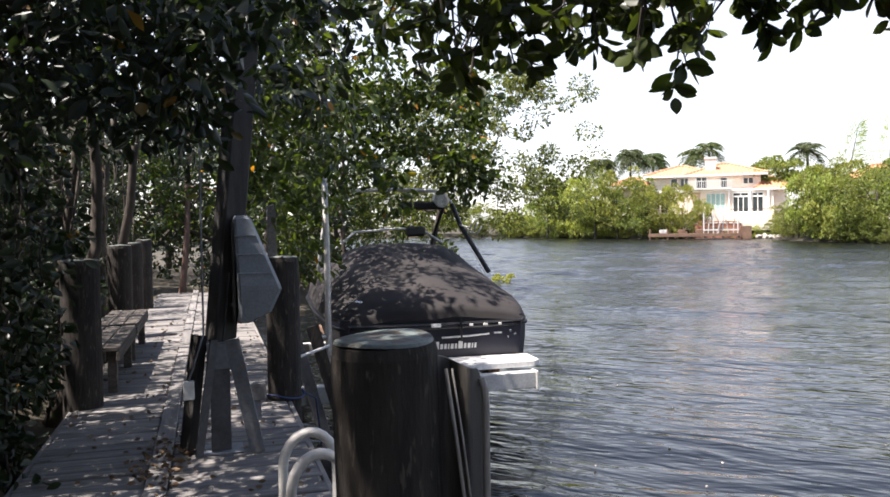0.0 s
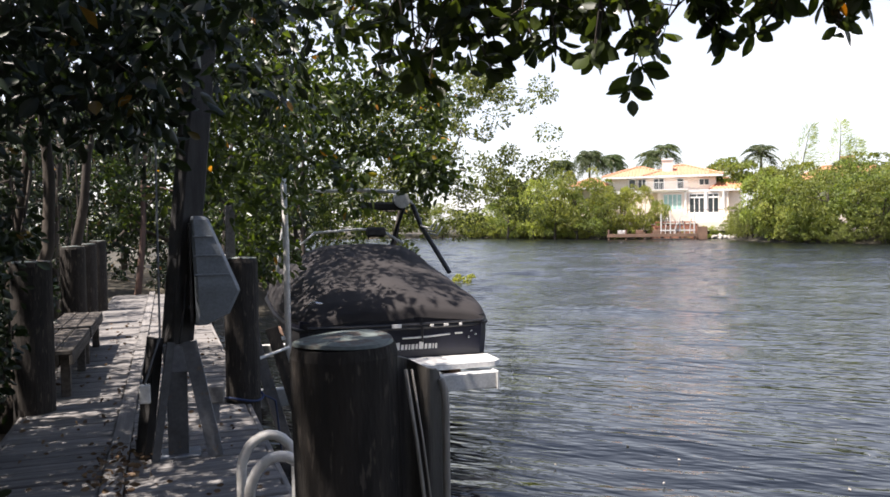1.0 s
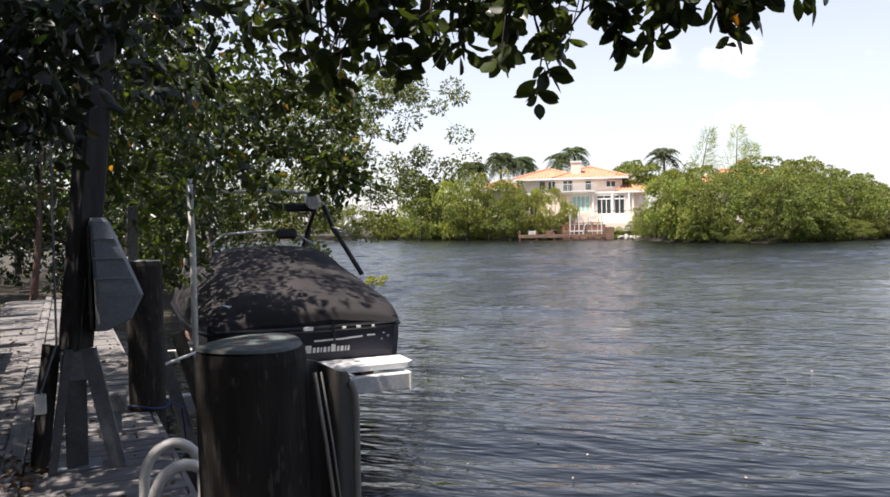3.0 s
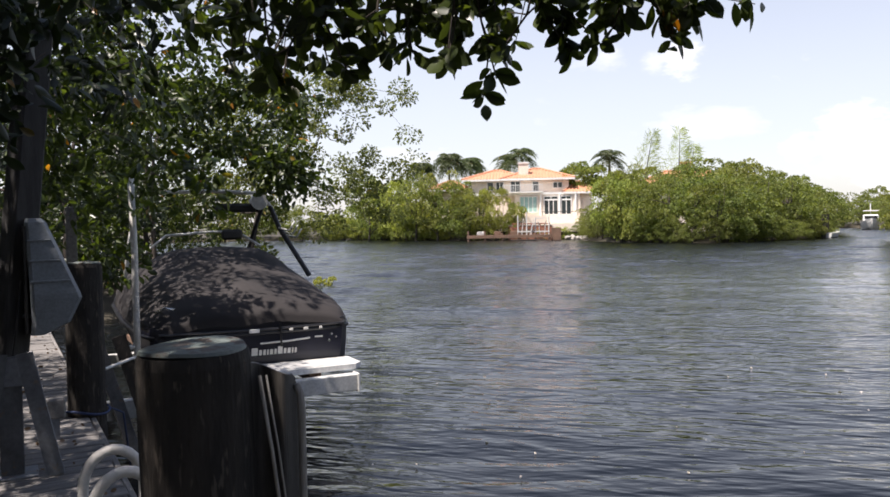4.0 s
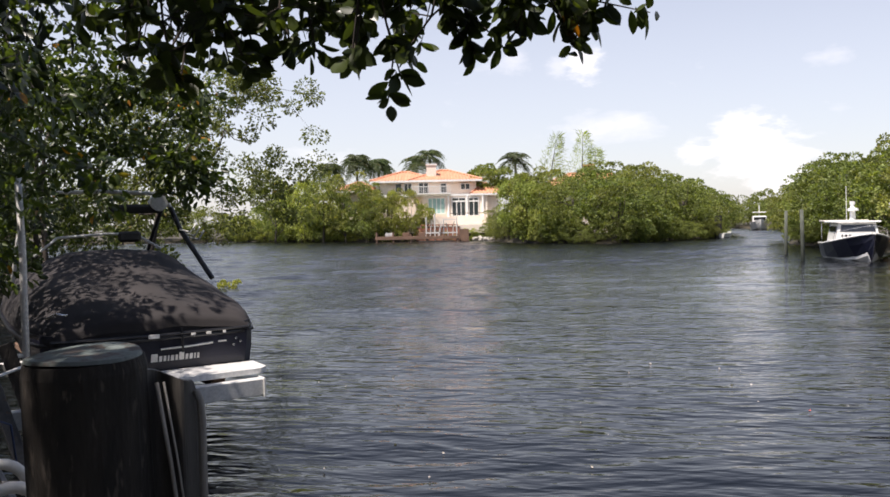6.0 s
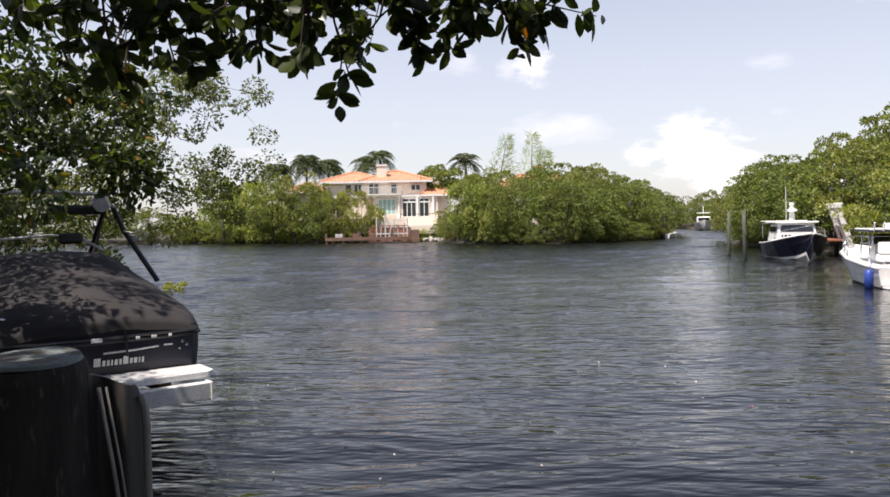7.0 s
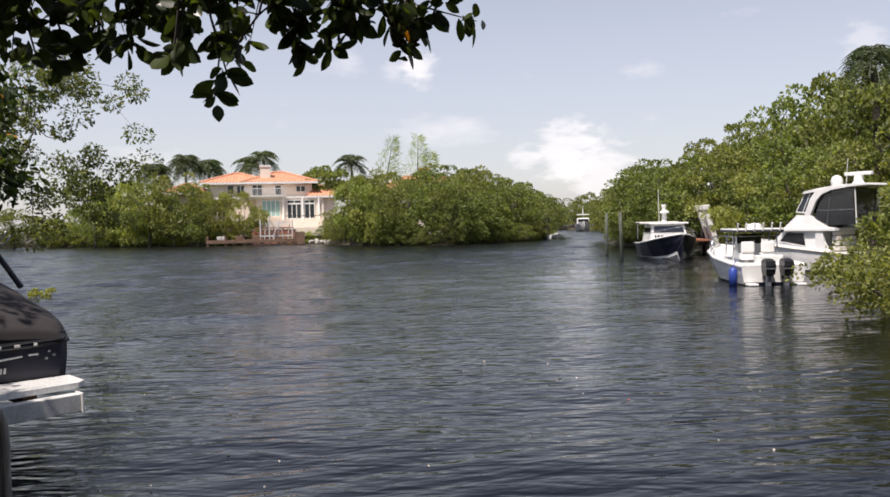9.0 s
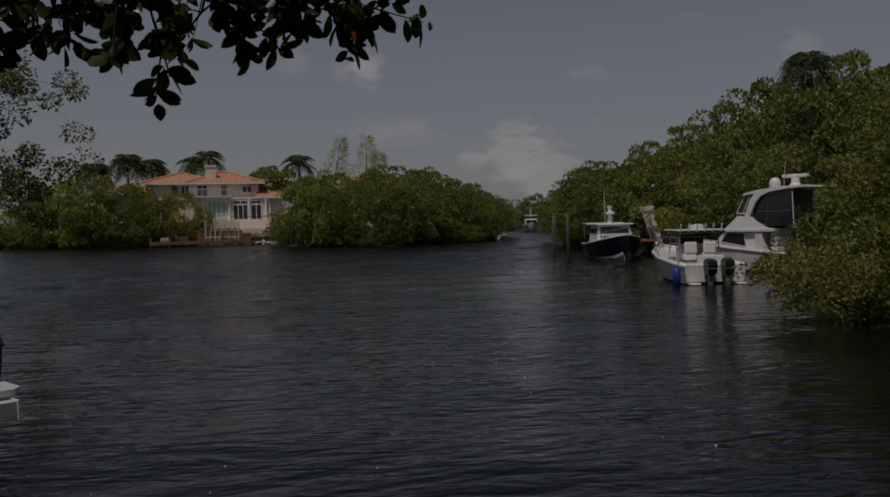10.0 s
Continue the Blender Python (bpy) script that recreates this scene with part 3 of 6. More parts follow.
def mesh_ob(name, me, parent, label=""):
    ob = new(name, me)
    ob.parent = parent
    return tagged(ob, label)


def bank_tree(seed, size, clumps, per, leaf, material, label, skirt=0.0, limbs=6, r_trunk=0.14, clump_r=(0.14, 0.3), name="mangrove_tree", group="bank trees"):
    """A round-headed tree: trunk and limbs, crown of leaf clumps. size = half widths x, y and height."""
    rng = np.random.default_rng(seed)
    t = thing(name, pose(0, 0, 0), label, "tree", group)
    hx, hy, hz = size
    u = sphere_points(rng, clumps)
    s = rng.uniform(0.55, 1.12, (clumps, 1))
    c = u * s
    lo = skirt * hz
    centers = np.stack([c[:, 0] * hx, c[:, 1] * hy, lo + (c[:, 2] * 0.5 + 0.5) * (hz - lo) * 0.93], 1)
    low = np.clip((centers[:, 2] / hz), 0, 1)
    centers[:, :2] *= (0.74 + 0.34 * np.sin(math.pi * np.clip(low * 0.9, 0.05, 1)))[:, None]
    radii = rng.uniform(clump_r[0], clump_r[1], clumps) * (hx + hy) * 0.5
    base, way, ln = clump_leaves(rng, centers, radii, per, leaf, True)
    base[:, 2] = np.maximum(base[:, 2], 0.05 + rng.uniform(0, 0.25, len(base)))
    bm = bmesh.new()
    top = np.array((rng.normal() * 0.2, rng.normal() * 0.2, hz * 0.6))
    path = limb_path(rng, (0, 0, -0.6), top, 0.06)
    tube(path, list(np.linspace(r_trunk, r_trunk * 0.45, 6)), 7, bm)
    for i in range(limbs):
        a = np.array(path[1 + i % 4])
        b = centers[rng.integers(clumps)]
        tube(limb_path(rng, a, b, 0.12, 5), list(np.linspace(r_trunk * 0.45, r_trunk * 0.1, 5)), 5, bm)
    part("trunk", bm, M["bark"], t, smooth=True)
    mesh_ob("crown", leaves_mesh("crown", base, way, ln, 0.55, material, rng=rng), t)
    return t


def palm_tree(seed, height, fronds, reach, label, name="palm_tree"):
    rng = np.random.default_rng(seed)
    t = thing(name, pose(0, 0, 0), label, "palm tree", "palms")
    path = limb_path(rng, (0, 0, -0.5), (rng.normal() * 0.3, rng.normal() * 0.3, height), 0.02)
    part("trunk", tube(path, list(np.linspace(0.24, 0.16, 6)), 9), M["bark"], t, smooth=True)
    top = np.array(path[-1])
    base, way, ln = [], [], []
    bm = bmesh.new()
    for i in range(fronds):
        a = rng.uniform(0, 2 * math.pi)
        el = rng.uniform(-0.55, 1.4)
        h = np.array((math.cos(a), math.sin(a), 0))
        pts = []
        for s in np.linspace(0, 1, 9):
            out = reach * s
            pts.append(top + h * out * math.cos(el * (1 - 0.3 * s)) + np.array((0, 0, 1)) * (out * math.sin(el) - 0.85 * reach * s * s))
        tube(pts, list(np.linspace(0.035, 0.008, 9)), 4, bm)
        side = np.cross(h, (0, 0, 1))
        for s in np.linspace(0.12, 1, 22):
            k = min(int(s * 8), 7)
            q = pts[k] + (pts[k + 1] - pts[k]) * (s * 8 - k) if k < 8 else pts[-1]
            for sg in (-1, 1):
                base.append(q)
                way.append(side * sg + h * 0.45 + np.array((0, 0, -0.55)) + rng.normal(size=3) * 0.12)
                ln.append(reach * 0.25 * math.sin(math.pi * (0.15 + 0.8 * s)))
    part("rachis", bm, M["palm"], t)
    mesh_ob("crown", leaves_mesh("crown", np.array(base), np.array(way), np.array(ln), 0.13, M["palm"], rng=rng), t)
    return t


def clear(ob):
    """Take a model out of the place once its copies stand."""
    for o in (*ob.children_recursive, ob):
        bpy.data.objects.remove(o)


def bank_woods():
    kinds = [bank_tree(11, (3.2, 3.2, 6.6), 50, 108, 0.22, M["leaf_bank"], "rounded green mangrove tree leaning over the canal bank"),
             bank_tree(12, (3.6, 3.0, 5.6), 50, 108, 0.22, M["leaf_bank"], "rounded green mangrove tree leaning over the canal bank"),
             bank_tree(13, (2.8, 2.8, 7.4), 48, 108, 0.22, M["leaf_bank"], "tall green mangrove tree on the canal bank"),
             bank_tree(14, (3.0, 3.0, 5.0), 44, 108, 0.22, M["leaf_lime"], "yellow-green leafy tree on the canal bank")]
    rng = random.Random(8)

    def plant(k, x, y, s=1.0, h=1.0):
        z = float(land_height(np.array([x]), np.array([y]))[0])
        ob = copy_thing(kinds[k], pose(x, y, max(z, WATER) - 0.1, 0, 0, rng.uniform(0, 360)))
        ob.scale = (s, s, s * h)

    def along(pts, step, back, pick, s=(0.85, 1.15), h=(0.85, 1.1)):
        pts = [Vector(p) for p in pts]
        for a, b in zip(pts, pts[1:]):
            n = max(1, round((b - a).length / step))
            d = (b - a).normalized()
            nrm = Vector((d.y, -d.x))
            for i in range(n):
                q = a + (b - a) * ((i + rng.uniform(0.2, 0.8)) / n) + nrm * (-back + rng.uniform(-1, 1))
                plant(rng.choice(pick), q.x, q.y, rng.uniform(*s), rng.uniform(*h))
    # far bank, clockwise; land lies to the left of the way
    along([(-10, 108), (20, 133), (44, 120)], 4.2, 1.0, (0, 1, 2), (1.0, 1.3))
    along([(44, 121), (50, 110), (53, 97)], 2.5, 0.6, (0, 1, 3, 0), (0.8, 1.05))
    along([(50, 125), (56, 108), (58, 101)], 3.6, 2.0, (0, 2, 3), (0.9, 1.15))
    for x, y, k, s, h in ((53.4, 91.4, 1, 0.9, 1.2), (55.4, 89.4, 3, 0.8, 1.8), (57.4, 88.0, 3, 0.75, 1.95), (59.3, 86.8, 3, 0.5, 2.1), (54.2, 90.0, 0, 0.8, 1.35), (49.8, 97, 2, 1.05, 1.3), (51.8, 94.4, 0, 1.15, 1.3), (53.6, 92.8, 2, 0.95, 1.25), (48.5, 101, 3, 1.3, 1.4), (46.8, 106, 0, 1.15, 1.25), (63.9, 83.2, 3, 0.36, 1), (65.6, 82.2, 1, 0.4, 1), (61.9, 84.8, 3, 0.3, 1), (67.5, 81.5, 0, 0.5, 1), (61.2, 73.4, 0, 0.5, 1), (60.2, 71.4, 1, 0.55, 1), (59.3, 69.6, 0, 0.6, 1), (62.4, 75.5, 1, 0.5, 1)):
        plant(k, x, y, s, h)
    # wooded point
    along([(60.2, 68.0), (57.6, 64.5), (57.5, 54)], 2.6, 0.8, (0, 0, 1, 2), (0.85, 1.1))
    along([(57.5, 53), (73, 54)], 2.8, 0.8, (0, 1, 2), (0.85, 1.1))
    along([(73, 55), (83, 62), (115, 86), (150, 111)], 3.2, 1.6, (0, 1, 2), (0.85, 1.1))
    along([(68, 74), (63.5, 58), (74, 60), (120, 92)], 4.0, 2.0, (0, 2), (1.0, 1.15))
    for x, y, s, h in ((58.2, 66.2, 0.85, 1.75), (57.3, 64.2, 0.9, 1.7), (57.4, 62.2, 0.8, 1.55)):
        plant(3, x, y, s, h)
    # channel's end and right bank
    along([(150, 116), (172, 108), (162, 98)], 4.5, -1.0, (0, 1, 2), (0.9, 1.2))
    along([(160, 100), (121, 67.5), (64, 35.5)], 3.4, 1.2, (0, 1, 2), (0.8, 1.05))
    along([(62, 36), (52.5, 27), (46.5, 18.5), (40, 9)], 2.6, 0.4, (0, 1, 2, 3), (0.8, 1.0))
    along([(66, 33), (57, 22), (50, 12), (46, 3)], 3.0, 3.0, (0, 2), (1.0, 1.2), (1.05, 1.25))
    along([(60, 20), (54, 8), (46, -4)], 3.2, 2.0, (0, 2), (1.25, 1.45), (1.2, 1.4))
    along([(40, 5), (35, -1), (24, -4)], 3.2, 1.5, (0, 2, 1), (0.95, 1.15), (1.1, 1.35))
    # the point reaches into the channel; taller crowns behind the boats
    for x, y, k, s, h in ((86, 61.2, 0, 0.95, 1.0), (92, 64.8, 1, 1.0, 1.1), (100, 70.2, 2, 0.9, 0.95), (110, 77.5, 0, 1.0, 1.0), (67, 39.0, 0, 0.8, 0.95), (76, 45.0, 2, 0.75, 0.9),
                          (52.5, 23.5, 2, 0.95, 0.95), (53.5, 20.0, 2, 1.1, 1.05), (51.5, 16.4, 2, 1.2, 1.15), (50.0, 13.0, 2, 1.15, 1.25), (47.5, 10.6, 0, 1.2, 1.25)):
        plant(k, x, y, s, h)
    # low growth dipping into the water
    for a, b, n in (((60.0, 69.5), (57.2, 63), 6), ((57.0, 62), (57.2, 53.5), 8), ((58, 52.4), (73, 53.2), 11), ((74, 54), (84, 59.8), 7), ((46, 119), (52, 106.5), 8), ((52.2, 105), (53.4, 93), 8), ((61, 35.6), (52.5, 26.4), 8)):
        for i in range(n):
            f = (i + rng.uniform(0.2, 0.8)) / n
            plant(rng.choice((0, 1)), a[0] + (b[0] - a[0]) * f, a[1] + (b[1] - a[1]) * f, rng.uniform(0.34, 0.5), rng.uniform(0.8, 1.1))
    for k in kinds:
        clear(k)


bank_woods()

# ---- mangroves round the dock ----
def near_tree(seed, foot, top, boxes, label, leaf=0.1, per=60, material="leaf_near", r=0.09, bark="bark", fine=False, spread=0.32, name="mangrove_tree"):
    """A tree given by its foot, the top of its trunk and the spaces that its twigs fill (x0, x1, y0, y1, z0, z1, clumps)."""
    rng = np.random.default_rng(seed)
    foot, top = np.array(foot, float), np.array(top, float)
    t = thing(name, pose(*foot), label, "tree", "mangroves by the dock")
    path = limb_path(rng, (0, 0, -0.3), top - foot, 0.07, 8)
    part("trunk", tube(path, list(np.linspace(r, r * 0.4, 8)), 9), M[bark], t, smooth=True)
    centers = []
    for x0, x1, y0, y1, z0, z1, n in boxes:
        centers.append(np.stack([rng.uniform(x0, x1, n), rng.uniform(y0, y1, n), rng.uniform(z0, z1, n)], 1) - foot)
    centers = np.concatenate(centers)
    bm = bmesh.new()
    joints = [np.array(p) for p in path[2:]]
    order = np.argsort([min(np.linalg.norm(j - c) for j in joints) for c in centers])
    depth = [0] * len(joints)
    for i in order:
        c = centers[i]
        far = np.linalg.norm(np.array(joints) - c, axis=1)
        k = int(np.argmin(far))
        w = max(r * 0.3 / (1 + 0.6 * depth[k]), 0.006)
        tube(limb_path(rng, joints[k], c, 0.16, 4), list(np.linspace(w, w * 0.5, 4)), 5, bm)
        joints.append(c)
        depth.append(depth[k] + 1)
    part("branching", bm, M[bark], t, smooth=True, kind="stuff")
    base, way, ln = clump_leaves(rng, centers, rng.uniform(0.6, 1.25, len(centers)) * spread, per, leaf)
    way[:, 2] -= 0.35
    mesh_ob("crown", leaves_mesh("crown", base, way, ln, 0.5, M[material], fine=fine, rng=rng), t)
    return t


DARK = "shaded mangrove tree with small dark glossy leaves beside the dock"
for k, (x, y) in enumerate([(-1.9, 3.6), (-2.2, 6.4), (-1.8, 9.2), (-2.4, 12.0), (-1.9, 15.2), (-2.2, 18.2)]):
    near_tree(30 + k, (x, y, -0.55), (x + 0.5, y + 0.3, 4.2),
              [(x - 2.2, x + 0.35, y - 1.8, y + 1.8, 0.1, 4.8 if k < 3 else 3.6, 62), (-1.8, 0.7, y - 1.6, y + 1.6, 2.5, 5.0, 42 if k < 1 else 44 if k < 2 else 36 if k < 3 else 10)], DARK, 0.1, 85, "leaf_shaded")
# crown drooping over the lift and the boat's stern
# its highest clumps over the stern are added to dapple the boat cover
near_tree(41, (-1.5, 10.6, -0.55), (-0.9, 10.0, 4.4), [(0.1, 2.4, 9.7, 11.4, 2.8, 4.8, 34), (0.0, 1.1, 7.2, 8.9, 2.0, 4.0, 18), (2.9, 3.5, 9.6, 10.3, 1.8, 2.7, 12), (1.2, 3.0, 9.8, 10.8, 2.4, 3.5, 24), (0.75, 1.25, 9.0, 9.9, 1.0, 2.2, 10), (-0.3, 1.7, 8.3, 9.8, 4.0, 5.6, 22), (2.8, 3.8, 9.8, 10.6, 2.5, 3.3, 9), (0.1, 1.7, 7.4, 8.8, 1.7, 2.9, 18), (-0.6, 1.6, 5.6, 7.4, 2.4, 4.4, 18)], "leafy mangrove drooping over the lifted boat, a few orange leaves", 0.105, 62, fine=True)
near_tree(42, (-1.6, 13.4, -0.55), (-0.8, 13.2, 4.8), [(0.6, 4.2, 10.4, 14.5, 2.6, 5.6, 26)], "leafy mangrove reaching over the boat's bow", 0.1, 70)
# thicket at the dock's end
for k, (x, y) in enumerate([(-0.8, 20.4), (1.6, 21.6), (4.0, 23.4), (-3.6, 21.5)]):
    near_tree(50 + k, (x, y, -0.5), (x + (0.2 if k else 0.35), y + 0.6, 4.6), [(x - 2.0, x + 2.0, y - 0.3, y + 3.0, 0.0 if k else 1.6, 5.6, 75)], "mangrove with a reddish sunlit trunk at the dock's end" if k == 0 else DARK, 0.13, 85, "leaf_shaded" if k % 2 else "leaf_near", bark="bark_red" if k == 0 else "bark")
# airy sunlit tree past the boat
near_tree(60, (6.6, 24.6, -0.7), (8.6, 24.2, 5.0), [(7.2, 12.2, 22.6, 26.5, 3.2, 6.4, 46), (5.5, 9.6, 22.5, 26.5, 1.0, 6.2, 60), (9.6, 11.6, 23, 25.5, 1.8, 3.4, 14)], "airy sunlit mangrove with sparse pale green leaves", 0.12, 150, "leaf_mid", r=0.1, spread=0.5)
near_tree(61, (3.8, 26.0, -0.6), (4.4, 25.8, 5.0), [(2.0, 7.6, 24.5, 29, 0.0, 6.0, 110)], "green mangrove on the bank past the boat", 0.15, 95, "leaf_mid", spread=0.5)


# canopy over and behind the camera: unseen trees added to shade the dock
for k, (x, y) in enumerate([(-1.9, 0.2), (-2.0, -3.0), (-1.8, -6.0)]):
    near_tree(80 + k, (x, y, -0.55), (x + 0.8, y + 0.2, 4.0), [(x - 2.0, x + 0.3, y - 1.7, y + 1.7, 0.4, 4.6, 40), (-1.8, 1.4, y - 2.0, y + 1.6, 3.1, 5.0, 60 if k < 1 else 70)], DARK, 0.11, 85, "leaf_shaded")


near_tree(43, (-1.75, 4.9, -0.55), (-1.2, 4.7, 2.6), [(-0.35, 0.45, 4.2, 5.1, 2.0, 3.0, 12), (-1.2, -0.3, 3.9, 5.0, 1.9, 3.0, 12)], "mangrove twigs hanging before the lift post", 0.105, 26, "leaf_shaded", fine=True)
near_tree(44, (-1.9, 5.9, -0.55), (-1.5, 5.6, 2.2), [(-1.75, -1.0, 5.0, 6.6, 0.7, 2.6, 26), (-1.7, -1.15, 4.6, 6.4, -0.2, 0.9, 20), (-2.0, -0.9, 2.6, 4.6, 1.9, 3.2, 34), (-1.1, 0.1, 4.0, 5.2, 2.1, 3.2, 30)], "shady mangrove twigs hanging over the dock's edge", 0.085, 46, "leaf_shaded", fine=True)
# low growth along the dock's edge, and an unseen high canopy added for shade
near_tree(90, (-2.3, 5.0, -0.55), (-2.1, 5.2, 1.2), [(-3.0, -1.35, 2.6, 8.0, -0.4, 1.5, 90)], "low mangrove growth along the dock's edge, leaves coloured as in shade", 0.1, 80, "leaf_shaded", name="mangrove_bush")
near_tree(91, (-2.4, 11.5, -0.55), (-2.2, 11.8, 1.2), [(-3.6, -1.6, 8.0, 19.5, -0.4, 2.2, 170)], "low mangrove growth along the dock's edge, leaves coloured as in shade", 0.11, 70, "leaf_shaded", name="mangrove_bush")
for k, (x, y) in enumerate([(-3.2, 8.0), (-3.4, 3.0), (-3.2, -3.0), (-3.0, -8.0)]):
    near_tree(95 + k, (x, y, -0.55), (x + 0.6, y, 5.6), [(-7.0, -0.9 if y > 1 else 0.6, y - 3.0, y + (1.0 if y > 6 else 3.0), 4.6, 6.6, 90 if y > 6 else 115 if y > 1 else 165)], "unseen tall mangrove added to shade the dock from above", 0.19, 60, "leaf_shaded", spread=0.55)


def aerial_roots():
    """Thin roots and stems hanging and standing along the shaded edge of the dock."""
    rng = np.random.default_rng(92)
    t = thing("mangrove_roots", pose(-1.8, 5.0, -0.55), "thin brown aerial roots hanging among the mangroves", "roots")
    for i in range(46):
        y = rng.uniform(3.2, 17)
        x = rng.uniform(-2.3, -1.3) + (0.0 if y < 7 else -0.1)
        top = rng.uniform(1.6, 3.6)
        q = np.array((x + 1.8, y - 5.0, 0.0))
        lean = rng.normal(size=2) * 0.16
        pts = [q + np.array((lean[0] * f + rng.normal() * 0.02, lean[1] * f + rng.normal() * 0.02, -0.1 + (top + 0.55) * f)) for f in np.linspace(0, 1, 7)]
        r = rng.uniform(0.006, 0.022)
        part("root", tube(pts, list(np.linspace(r, r * 0.6, 7)), 6), M["bark"], t, smooth=True)


aerial_roots()


def left_woods():
    models = [bank_tree(71, (2.6, 2.6, 6.2), 60, 80, 0.16, M["leaf_shaded"], "crowded mangrove in the thicket behind the dock, leaves coloured as in shade", group="thicket"),
              bank_tree(72, (2.4, 2.4, 5.2), 60, 80, 0.16, M["leaf_shaded"], "crowded mangrove in the thicket behind the dock, leaves coloured as in shade", group="thicket")]
    rng = random.Random(9)
    for x, y in [(-4.6, 2.0), (-5.2, 6.5), (-6.4, 10.5), (-6.8, 14.5), (-5.0, 18.5), (-6.4, 22.5), (-8.5, 9), (-8.5, 15), (-2.5, 25.5), (0.8, 26.5), (-9, 21), (-6, 28), (-1.5, 31), (3.5, 31), (-4.6, -2.5)]:
        ob = copy_thing(rng.choice(models), pose(x, y, -0.45, 0, 0, rng.uniform(0, 360)))
        s = rng.uniform(0.95, 1.25)
        ob.scale = (s, s, s * 1.1)
    # added unseen trees behind the camera, blocking low sky to darken the pilings
    for x, y in [(-3.5, -11.5), (0.5, -12.5), (4.5, -13.5), (8.5, -14), (12.5, -14.5), (16.5, -13), (-6.5, -7), (2.5, -16.5), (7, -17.5)]:
        ob = copy_thing(rng.choice(models), pose(x, y, -0.3, 0, 0, rng.uniform(0, 360)))
        s = rng.uniform(1.15, 1.4)
        ob.scale = (s, s, s * 1.1)
    for m in models:
        clear(m)


left_woods()

TIPS = [(1.64, 2.57, 1.98), (1.56, 2.35, 2.01), (1.74, 2.57, 2.13), (1.27, 2.19, 2.02), (1.48, 2.44, 2.16), (1.53, 2.29, 2.13), (1.44, 2.56, 2.24), (1.11, 2.29, 2.08), (1.34, 2.63, 2.21), (1.09, 2.51, 2.07), (1.08, 2.72, 2.08), (0.95, 2.52, 2.11), (1.08, 2.45, 2.17), (0.88, 2.71, 2.00), (0.80, 2.85, 2.12), (0.68, 2.54, 2.15), (1.97, 1.78, 2.18), (1.94, 1.81, 2.15), (1.90, 1.85, 2.20), (1.91, 1.86, 2.07), (1.90, 1.87, 2.13), (1.87, 1.90, 2.19), (1.77, 1.98, 2.13), (1.74, 2.00, 2.19), (1.67, 2.07, 2.06), (1.65, 2.09, 2.11), (1.63, 2.10, 2.17), (1.48, 2.20, 2.07), (1.33, 2.30, 2.02), (1.23, 2.35, 2.07), (1.04, 2.44, 2.00), (0.83, 2.51, 1.95), (0.78, 2.53, 2.01)]


def overhead_branch():
    """The branch that hangs into the view from above, with rosettes of broad leaves at its twig ends."""
    rng = np.random.default_rng(77)
    t = thing("mangrove_branch", pose(-2.2, 0.6, -0.55), "backlit mangrove with broad leaves hanging over the water", "tree")
    o = np.array((-2.2, 0.6, -0.55))
    spine = [np.array(p) - o for p in ((-2.2, 0.6, -0.8), (-2.0, 0.9, 1.2), (-1.1, 1.6, 2.9), (0.2, 2.3, 3.15), (0.95, 2.35, 2.95), (1.5, 2.1, 2.75), (1.95, 1.75, 2.62))]
    fine_spine = []
    for a, b in zip(spine, spine[1:]):
        for s in np.linspace(0, 1, 5)[:-1]:
            fine_spine.append(a + (b - a) * s)
    fine_spine.append(spine[-1])
    part("bough", tube(fine_spine, list(np.linspace(0.07, 0.008, len(fine_spine))), 8), M["bark"], t, smooth=True)
    bm = bmesh.new()
    base, way, ln = [], [], []

    def rosette(q, d, n, size):
        d = d / (np.linalg.norm(d) + 1e-9)
        for i in range(n):
            w = rng.normal(size=3)
            w -= d * w.dot(d)
            w = w / np.linalg.norm(w) + d * rng.uniform(0.0, 0.8) + np.array((0, 0, -0.16))
            base.append(q + rng.normal(size=3) * 0.012 - d * rng.uniform(0, 0.05))
            way.append(w)
            ln.append(size * rng.uniform(0.7, 1.2))
    for tip in TIPS:
        q = np.array(tip) - o
        far = [np.linalg.norm((p - q) * (1, 1, 0.6)) for p in fine_spine[8:]]
        a = fine_spine[8 + int(np.argmin(far))]
        path = [np.array(p) for p in limb_path(rng, a, q, 0.1, 6)]
        tube(path, list(np.linspace(0.008, 0.003, 6)), 5, bm)
        rosette(q, path[-1] - path[-2], 10, 0.082)
        for k in (2, 3, 4):
            for _ in range(2):
                side = path[k] + rng.normal(size=3) * (0.065, 0.065, 0.05)
                tube([path[k], side], [0.004, 0.002], 4, bm)
                rosette(side, side - path[k], 7, 0.078)
    # fuller foliage higher up, towards the trunk
    for _ in range(84):
        az, far = rng.uniform(0.2, 0.62), rng.uniform(2.9, 4.0)
        q = np.array((far * math.sin(az), far * math.cos(az), 1.5 + far * math.tan(rng.uniform(0.21 - 0.04 * (az < 0.36), 0.36))))
        q -= o
        far = [np.linalg.norm(p - q) for p in fine_spine[8:]]
        a = fine_spine[8 + int(np.argmin(far))]
        tube(limb_path(rng, a, q, 0.08, 4), [0.006, 0.005, 0.004, 0.002], 4, bm)
        rosette(q, q - a, 8, 0.074)
    part("branching", bm, M["bark"], t, kind="stuff")
    mesh_ob("crown", leaves_mesh("crown", np.array(base), np.array(way), np.array(ln), 0.5, M["leaf_near"], fold=0.12, fine=True, rng=rng), t)


overhead_branch()


